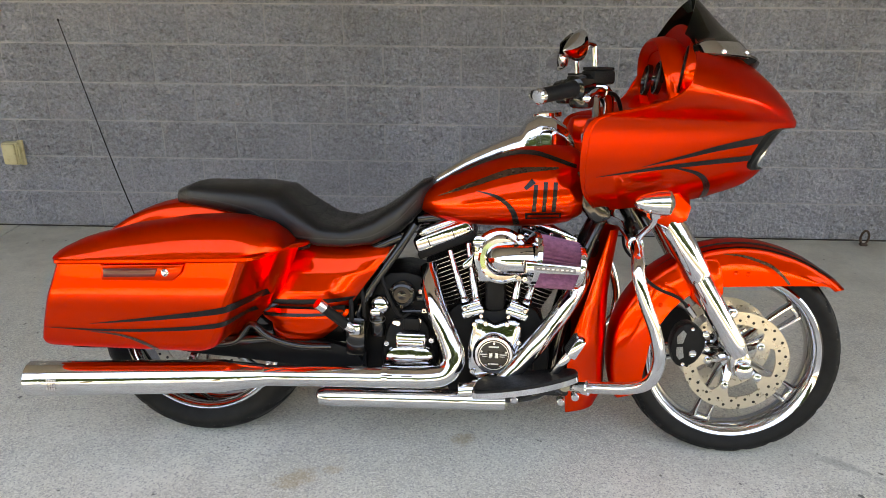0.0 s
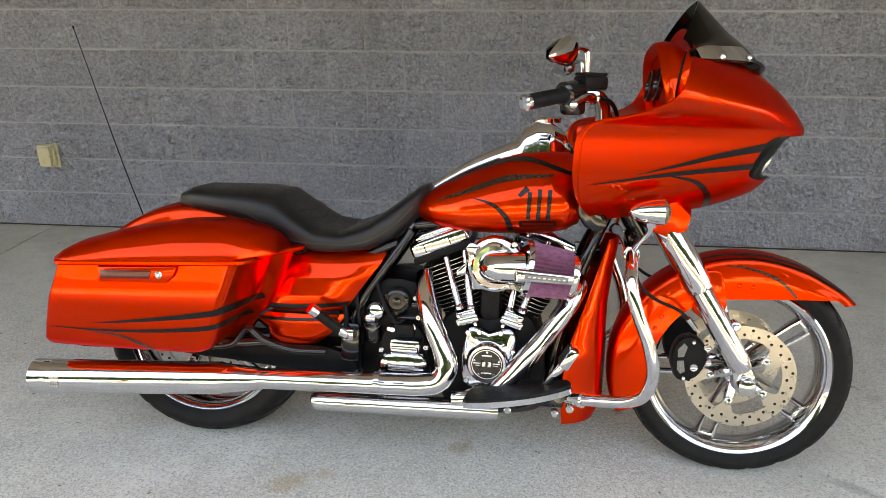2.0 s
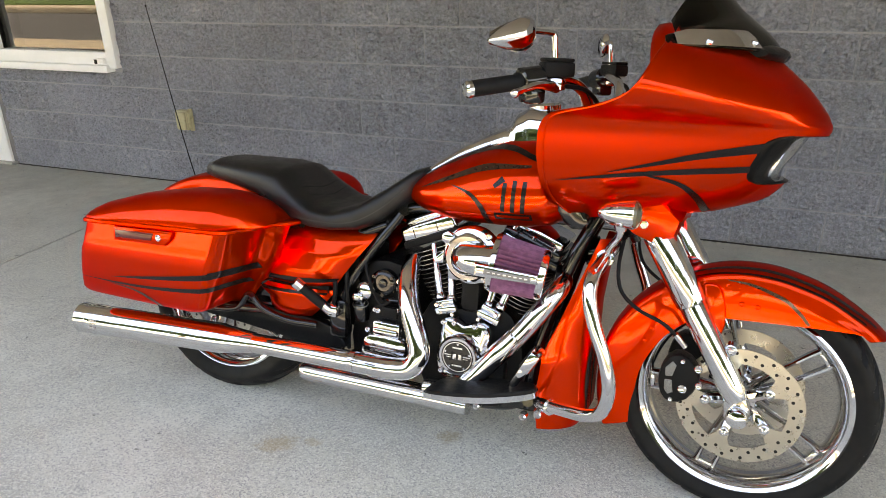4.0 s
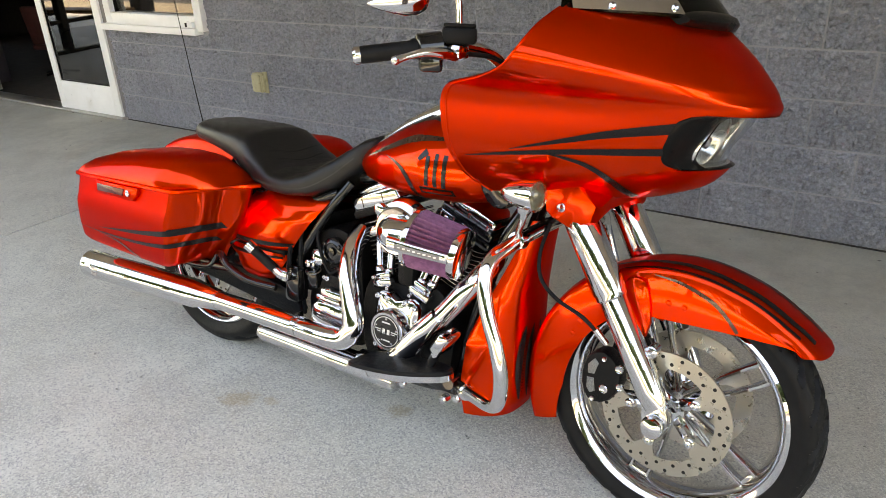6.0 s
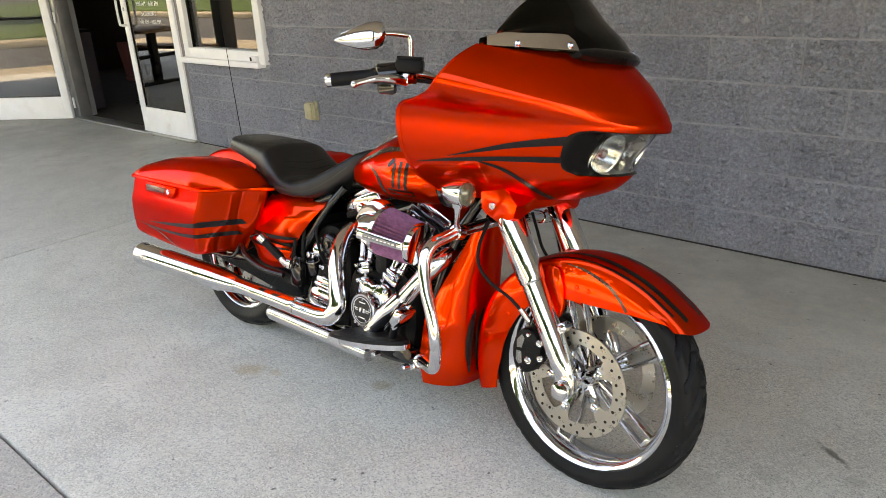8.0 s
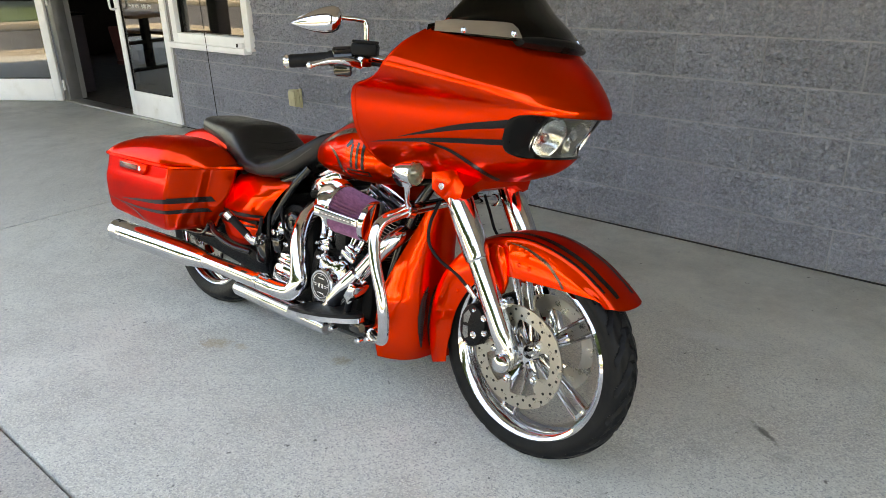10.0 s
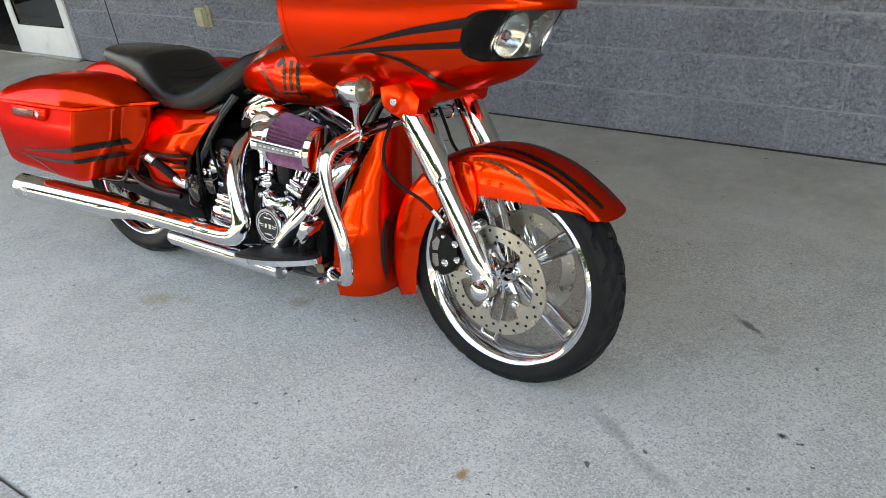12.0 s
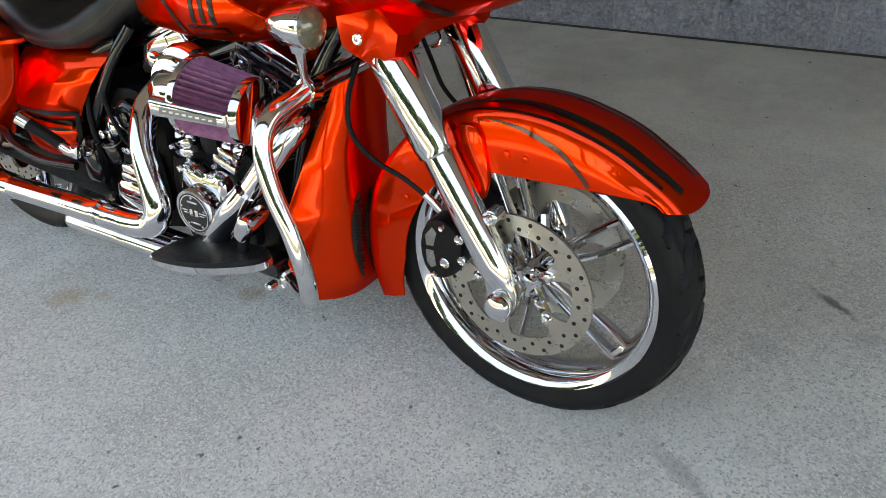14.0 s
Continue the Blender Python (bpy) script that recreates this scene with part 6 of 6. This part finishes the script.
# -- exhaust --
exhaust = part("exhaust", tube([(0.700, -0.085, 0.560), (0.706, -0.130, 0.525), (0.730, -0.175, 0.460), (0.768, -0.200, 0.385), (0.783, -0.212, 0.330), (0.762, -0.220, 0.292), (0.715, -0.225, 0.281), (0.64, -0.228, 0.278), (0.45, -0.232, 0.274), (0.25, -0.236, 0.269)], [0.028, 0.029, 0.030, 0.031, 0.031, 0.031, 0.031, 0.0305, 0.0295, 0.0295], 24, 8), CHROME, bike, "long chrome exhaust with a slip-on muffler")
part("muffler", lathe([(0.0, 0.030), (0.004, 0.032), (0.10, 0.0425), (0.115, 0.0465), (0.60, 0.0495), (0.605, 0.0505), (0.625, 0.0505), (0.63, 0.0495), (0.648, 0.0505), (0.672, 0.0505), (0.676, 0.046), (0.66, 0.040), (0.60, 0.038)], 36, (0.252, -0.236, 0.269), (-1, -0.048, -0.042)), CHROME, exhaust)
part("front_header", tube([(1.122, -0.050, 0.575), (1.135, -0.105, 0.560), (1.110, -0.150, 0.515), (1.060, -0.172, 0.440), (0.985, -0.190, 0.345), (0.930, -0.196, 0.280), (0.880, -0.195, 0.245), (0.80, -0.19, 0.232)], 0.027, 20, 6), CHROME, exhaust)
part("heat_shield", tube([(1.045, -0.186, 0.425), (1.010, -0.196, 0.380), (0.955, -0.206, 0.310)], [0.026, 0.029, 0.026], 20, 4), CHROME, exhaust)
part("lower_pipe", tube([(0.388, -0.195, 0.196), (0.396, -0.195, 0.197), (0.418, -0.195, 0.198), (0.46, -0.195, 0.199), (0.93, -0.195, 0.209)], [0.012, 0.022, 0.027, 0.028, 0.028], 20, 5), CHROME, exhaust)
each("muffler_mark", [box((-0.345 + 0.007 * i, -0.3155, 0.244 + 0.012 * (j - 1)), (0.004, 0.002, 0.008), 0.0005) for i in range(4) for j in range(3)], ALUMINIUM, exhaust)
part("pipe_clamp", lathe([(0, 0.033), (0.016, 0.033)], 24, (0.60, -0.229, 0.280), (-1, 0, 0)), CHROME, exhaust)
each("heat_slot", [box((x, -0.258 - 0.0 * k, 0.293), (0.03, 0.003, 0.003), 0.001) for k, x in enumerate((0.60, 0.655))], GLOSS_BLACK, exhaust)

# -- footboards, pedal, pegs --
for s in (-1, 1):
    fb = part("footboard", loft([[(x, s * y, z + 0.045 * (x - 0.83) / 0.30 + o) for x, y in [(p.x, p.y) for p in curve([(0.838, 0.275, 0), (0.850, 0.305, 0), (0.93, 0.314, 0), (1.02, 0.304, 0), (1.10, 0.272, 0), (1.128, 0.240, 0), (1.10, 0.205, 0), (0.95, 0.190, 0), (0.86, 0.205, 0)], 5, True)]] for z, o in ((0.252, 0), (0.255, 0), (0.266, 0), (0.268, 0))]), CHROME, bike, "chrome-edged rider footboard")
    part("pad", loft([[(0.985 + (x - 0.985) * f, s * (0.245 + (y - 0.245) * f), z + 0.045 * (x - 0.83) / 0.30) for x, y in [(p.x, p.y) for p in curve([(0.838, 0.275, 0), (0.850, 0.305, 0), (0.93, 0.314, 0), (1.02, 0.304, 0), (1.10, 0.272, 0), (1.128, 0.240, 0), (1.10, 0.205, 0), (0.95, 0.190, 0), (0.86, 0.205, 0)], 5, True)]] for z, f in ((0.2675, 0.97), (0.274, 0.97), (0.277, 0.94))]), RUBBER, fb, "black rubber footboard pad")
    part("bracket", join(tube([(1.09, s * 0.09, 0.245), (1.095, s * 0.20, 0.260)], 0.015, 12, 1, False), box((1.06, s * 0.15, 0.240), (0.10, 0.06, 0.04), 0.01)), GLOSS_BLACK, fb)
    part("rear_bracket", tube([(0.90, s * 0.09, 0.205), (0.905, s * 0.19, 0.245)], 0.013, 12, 1, False), GLOSS_BLACK, fb)
    each("bracket_bolt", [lathe([(0, 0.011), (0.022, 0.011), (0.026, 0.007)], 14, (x, s * 0.185, z), (0, s, 0)) for x, z in ((1.125, 0.232), (1.085, 0.215), (0.955, 0.215))], CHROME, fb)
    peg = part("passenger_peg", tube([(0.418, s * 0.250, 0.482), (0.478, s * 0.212, 0.420)], 0.0145, 16, 1, False), RUBBER, bike, "folding rubber passenger peg")
    part("peg_end", tube([(0.408, s * 0.256, 0.492), (0.424, s * 0.246, 0.476)], 0.0165, 16, 1, False), CHROME, peg)
    part("peg_mount", join(tube([(0.476, s * 0.214, 0.423), (0.495, s * 0.200, 0.402), (0.505, s * 0.16, 0.395)], 0.014, 12, 3), box((0.500, s * 0.195, 0.405), (0.035, 0.03, 0.035), 0.008)), CHROME, peg)
    part("peg_bracket", box((0.495, s * 0.145, 0.37), (0.06, 0.05, 0.12), 0.015), GLOSS_BLACK, peg)
pedal = part("brake_pedal", tube([(1.045, -0.170, 0.270), (1.055, -0.225, 0.305), (1.085, -0.250, 0.355), (1.105, -0.250, 0.385)], [0.010, 0.012, 0.012, 0.010], 12, 5), CHROME, bike, "chrome brake pedal with a ribbed pad")
part("pedal_pad", box((1.112, -0.250, 0.398), (0.028, 0.065, 0.062), 0.008, Matrix.Rotation(radians(30), 4, "Y")), CHROME, pedal)
each("pad_rib", [box((1.099, -0.250 - 0.02 + 0.013 * k, 0.404), (0.006, 0.008, 0.050), 0.002, Matrix.Rotation(radians(30), 4, "Y")) for k in range(4)], RUBBER, pedal)

# -- engine guard --
guard = part("engine_guard", tube([(1.262, 0.0, 0.690), (1.262, -0.10, 0.684), (1.260, -0.18, 0.677), (1.257, -0.245, 0.667), (1.250, -0.300, 0.648), (1.252, -0.326, 0.605), (1.272, -0.336, 0.54), (1.300, -0.336, 0.470), (1.316, -0.332, 0.400), (1.305, -0.315, 0.335), (1.270, -0.285, 0.300), (1.20, -0.235, 0.275), (1.12, -0.18, 0.255), (1.09, -0.12, 0.245)], 0.0165, 18, 6), CHROME, bike, "chrome highway engine guard")
part("guard_half", mirrored(tube([(1.262, 0.0, 0.690), (1.262, -0.10, 0.684), (1.260, -0.18, 0.677), (1.257, -0.245, 0.667), (1.250, -0.300, 0.648), (1.252, -0.326, 0.605), (1.272, -0.336, 0.54), (1.300, -0.336, 0.470), (1.316, -0.332, 0.400), (1.305, -0.315, 0.335), (1.270, -0.285, 0.300), (1.20, -0.235, 0.275), (1.12, -0.18, 0.255), (1.09, -0.12, 0.245)], 0.0165, 18, 6)), CHROME, guard)
for s in (-1, 1):
    part("guard_clamp", join(lathe([(-0.014, 0.018), (-0.013, 0.0205), (0.013, 0.0205), (0.014, 0.018)], 20, (1.259, s * 0.205, 0.673), (0.0, 1, -0.13))), CHROME, guard)
    part("guard_foot", lathe([(0, 0.019), (0.03, 0.022), (0.034, 0.018)], 20, (1.135, s * 0.190, 0.258), (0.7, s * 0.55, 0.15)), CHROME, guard)
    sig = part("turn_signal", lathe([(-0.056, 0.003), (-0.050, 0.014), (-0.032, 0.024), (0.0, 0.032), (0.022, 0.034), (0.028, 0.0345), (0.030, 0.032)], 28, (1.294, s * 0.262, 0.793), (1, 0, 0.03)), CHROME, bike, "chrome bullet turn signal with smoked lens")
    part("lens", lathe([(0.028, 0.0325), (0.036, 0.030), (0.044, 0.018), (0.046, 0.0)], 24, (1.294, s * 0.262, 0.793), (1, 0, 0.03)), SMOKE_LENS, sig)
    part("signal_stalk", join(tube([(1.294, s * 0.260, 0.763), (1.291, s * 0.254, 0.737), (1.270, s * 0.228, 0.703), (1.262, s * 0.207, 0.680)], [0.010, 0.0075, 0.008, 0.011], 12, 5), lathe([(0, 0.016), (0.012, 0.013)], 16, (1.294, s * 0.260, 0.765), (0, 0, -1))), CHROME, sig)


# -- lower fairing with grilles --
def lower(v, q):
    z = 0.156 + 0.53 * v
    w = lerp(z, (0.158, 0.135), (0.22, 0.150), (0.36, 0.152), (0.48, 0.125), (0.60, 0.085), (0.69, 0.062))
    xr = lerp(z, (0.158, 1.108), (0.25, 1.100), (0.38, 1.112), (0.50, 1.155), (0.62, 1.195), (0.69, 1.218))
    xn = lerp(z, (0.158, 1.205), (0.20, 1.226), (0.36, 1.226), (0.50, 1.226), (0.62, 1.240), (0.69, 1.250))
    k = max(0.0, 1 - abs(q) ** 3.0) ** 0.75
    return (xr + (xn - xr) * k, q * w, z)


LWG = grid(lambda u, v: lower(v, -math.cos(math.pi * u)), 40, 36)
low = part("lower_fairing", thick(LWG, 0.005), PAINT, bike, "orange chin spoiler with mesh grilles", sharp=40)
for s in (-1, 1):
    for c0, ww in ((0.030, 0.020), (0.064, 0.022)):
        g = stripe(LWG, [(s * (c0 - 0.010), 0.205), (s * (c0 - 0.002), 0.26), (s * c0, 0.31), (s * (c0 - 0.004), 0.365), (s * (c0 - 0.014), 0.410)], [0.006, ww * 0.8, ww, ww * 0.9, 0.004], (-1, 0, 0), 12, 0.0015)
        gr = part("grille", g, HOLE, low, "black honeycomb grille")
        bars = [stripe(LWG, [(s * (c0 - 0.012 - ww * 0.32), z), (s * (c0 - 0.004 + ww * 0.30), z + 0.012)], [0.0016, 0.0016], (-1, 0, 0), 4, 0.003) for z in np.linspace(0.225, 0.385, 20)] + [stripe(LWG, [(s * (c0 - 0.012 - ww * 0.32), z + 0.012), (s * (c0 - 0.004 + ww * 0.30), z)], [0.0016, 0.0016], (-1, 0, 0), 4, 0.003) for z in np.linspace(0.225, 0.385, 20)]
        tagged(part("grille_mesh", join(*bars), GLOSS_BLACK, gr), kind="stuff")
part("oil_cooler", box((1.10, 0, 0.33), (0.04, 0.15, 0.18), 0.01), GLOSS_BLACK, bike)
part("horn", lathe([(0, 0.04), (0.03, 0.045), (0.04, 0.03)], 20, (1.16, 0.07, 0.62), (1, 0.3, 0)), GLOSS_BLACK, bike)

# -- handlebar and controls; right side as seen, the left side its mirror before steering --
grip_end, grip_in = Vector(U(0.972, -0.440, 1.050)), Vector(U(1.075, -0.330, 1.075))
gd = (grip_in - grip_end).normalized()
for s in (-1, 1):
    f = (lambda g: g) if s < 0 else mirrored
    bar = part("handlebar", f(tube([tuple(grip_end + gd * 0.02), tuple(grip_in), U(1.125, -0.265, 1.082), U(1.165, -0.205, 1.060), U(1.175, -0.140, 1.000), U(1.160, -0.075, 0.955), (1.155, 0, 0.945)], 0.0135, 16, 6)), CHROME, bike, "chrome handlebar", m=STEER)
    part("grip", f(lathe([(0.010, 0.0165), (0.014, 0.0178), (0.115, 0.0178), (0.120, 0.021), (0.128, 0.021)], 24, tuple(grip_end), tuple(gd))), RUBBER, bar, "black rubber grip", m=STEER)
    part("grip_cap", f(lathe([(-0.006, 0.0), (-0.005, 0.014), (0.0, 0.0185), (0.010, 0.0185)], 24, tuple(grip_end), tuple(gd))), CHROME, bar, m=STEER)
    part("switch_housing", f(join(lathe([(0.128, 0.024), (0.132, 0.030), (0.180, 0.030), (0.186, 0.024)], 20, tuple(grip_end), tuple(gd)), box(tuple(grip_end + gd * 0.158 + Vector((0.004, -0.004, -0.030))), (0.050, 0.045, 0.040), 0.010, Matrix.Rotation(radians(45), 4, "Z")))), GLOSS_BLACK, bar, m=STEER)
    part("master_cylinder", f(join(box(tuple(grip_end + gd * 0.180 + Vector((0.030, 0.020, 0.022))), (0.072, 0.050, 0.034), 0.008, Matrix.Rotation(radians(38), 4, "Z")), box(tuple(grip_end + gd * 0.180 + Vector((0.030, 0.020, 0.042))), (0.066, 0.044, 0.008), 0.003, Matrix.Rotation(radians(38), 4, "Z")))), WRINKLE, bar, m=STEER)
    lv = [U(1.080, -0.443, 1.048), U(1.090, -0.420, 1.056), U(1.108, -0.385, 1.066), U(1.125, -0.345, 1.066), U(1.130, -0.310, 1.062)]
    part("lever", f(tube(lv, [0.0085, 0.0068, 0.0085, 0.0115, 0.012], 12, 5)), CHROME, bar, "polished brake lever", m=STEER)
    part("lever_tip", f(lathe([(-0.009, 0.002), (-0.005, 0.008), (0.0, 0.0095), (0.006, 0.008), (0.009, 0.002)], 16, lv[0], (0, 1, 0))), CHROME, bar, m=STEER)
    part("lever_perch", f(box(U(1.125, -0.300, 1.070), (0.045, 0.040, 0.030), 0.009)), CHROME, bar, m=STEER)
    mir = part("mirror", f(loft([[tuple(Vector(U(1.020, -0.462, 1.150)).lerp(Vector(U(1.085, -0.335, 1.178)), t) + Vector((0.55, 0.35, 0.1)) * 0.0 + Vector((0.018 * math.cos(a) * r, 0, 0.036 * math.sin(a) * r))) for a in [k * math.pi / 10 for k in range(20)]] for t, r in ((0.0, 0.03), (0.05, 0.16), (0.18, 0.42), (0.38, 0.72), (0.58, 0.94), (0.74, 1.0), (0.84, 0.86), (0.90, 0.50), (0.93, 0.20), (0.99, 0.12))])), CHROME, bike, "chrome teardrop mirror on a slim stem", m=STEER)
    part("mirror_glass", f(loft([[tuple(Vector(U(1.020, -0.462, 1.150)).lerp(Vector(U(1.085, -0.335, 1.178)), t) + Vector((-0.0185 - 0.002 * o, 0, 0.030 * math.sin(a) * r))  + Vector((0, 0.001 * math.cos(a), 0))) for a in [k * math.pi / 8 for k in range(16)]] for t, r, o in ((0.2, 0.4, 0), (0.40, 0.7, 0), (0.6, 0.9, 0), (0.76, 0.9, 0))], caps=False)), CHROME, mir, m=STEER)
    part("mirror_stem", f(tube([U(1.070, -0.365, 1.178), U(1.104, -0.296, 1.178), U(1.112, -0.284, 1.168), U(1.117, -0.279, 1.098)], [0.006, 0.007, 0.0075, 0.0065], 12, 4)), CHROME, mir, m=STEER)
    part("clutch_cable", f(tube([U(1.130, -0.29, 1.068), U(1.185, -0.22, 1.055), U(1.215, -0.14, 0.98), U(1.215, -0.08, 0.88)], 0.0055, 8, 5)), RUBBER, bar, m=STEER)
part("riser", tube([(1.150, 0.0, 0.93), (1.19, 0, 0.87)], 0.028, 16, 1, False), CHROME, bike, m=STEER)
part("bar_clamp", box((1.155, 0, 0.945), (0.06, 0.11, 0.035), 0.01), CHROME, bike, m=STEER)
part("ignition_panel", box((1.165, 0, 0.975), (0.07, 0.16, 0.012), 0.004, Matrix.Rotation(radians(-28), 4, "Y")), CHROME, bike)

# -- small rear parts --
ant = part("antenna", tube([(-0.300, 0.16, 0.633), (-0.372, 0.16, 0.83), (-0.518, 0.16, 1.272)], [0.0022, 0.0018, 0.0013], 8, 4), PLASTIC, bike, "thin black whip antenna")
part("antenna_tip", lathe([(-0.004, 0.002), (0.0, 0.0035), (0.004, 0.002)], 8, (-0.518, 0.16, 1.272), (0, 0, 1)), PLASTIC, ant)
part("antenna_foot", lathe([(0, 0.012), (0.02, 0.010), (0.035, 0.005)], 14, (-0.292, 0.16, 0.608), (-0.35, 0, 1)), PLASTIC, ant)
part("side_stand", tube([(0.80, 0.13, 0.20), (0.76, 0.24, 0.10), (0.72, 0.285, 0.055)], [0.014, 0.013, 0.016], 12, 4), GLOSS_BLACK, bike)
part("rear_axle", lathe([(-0.16, 0.016), (0.16, 0.016)], 16, RC, (0, 1, 0)), CHROME, bike)
part("tail_lamp", box((-0.40, 0, 0.42), (0.03, 0.16, 0.07), 0.012), RED_LENS, bike)
for s in (-1, 1):
    part("shock", join(lathe([(0, 0.026), (0.12, 0.026), (0.125, 0.018), (0.20, 0.018)], 16, (0.06, s * 0.128, 0.37), (0.55, 0, 0.83))), GLOSS_BLACK, bike)
part("license_bracket", box((-0.405, 0, 0.33), (0.012, 0.19, 0.10), 0.004), PLASTIC, bike)

build_blocks()
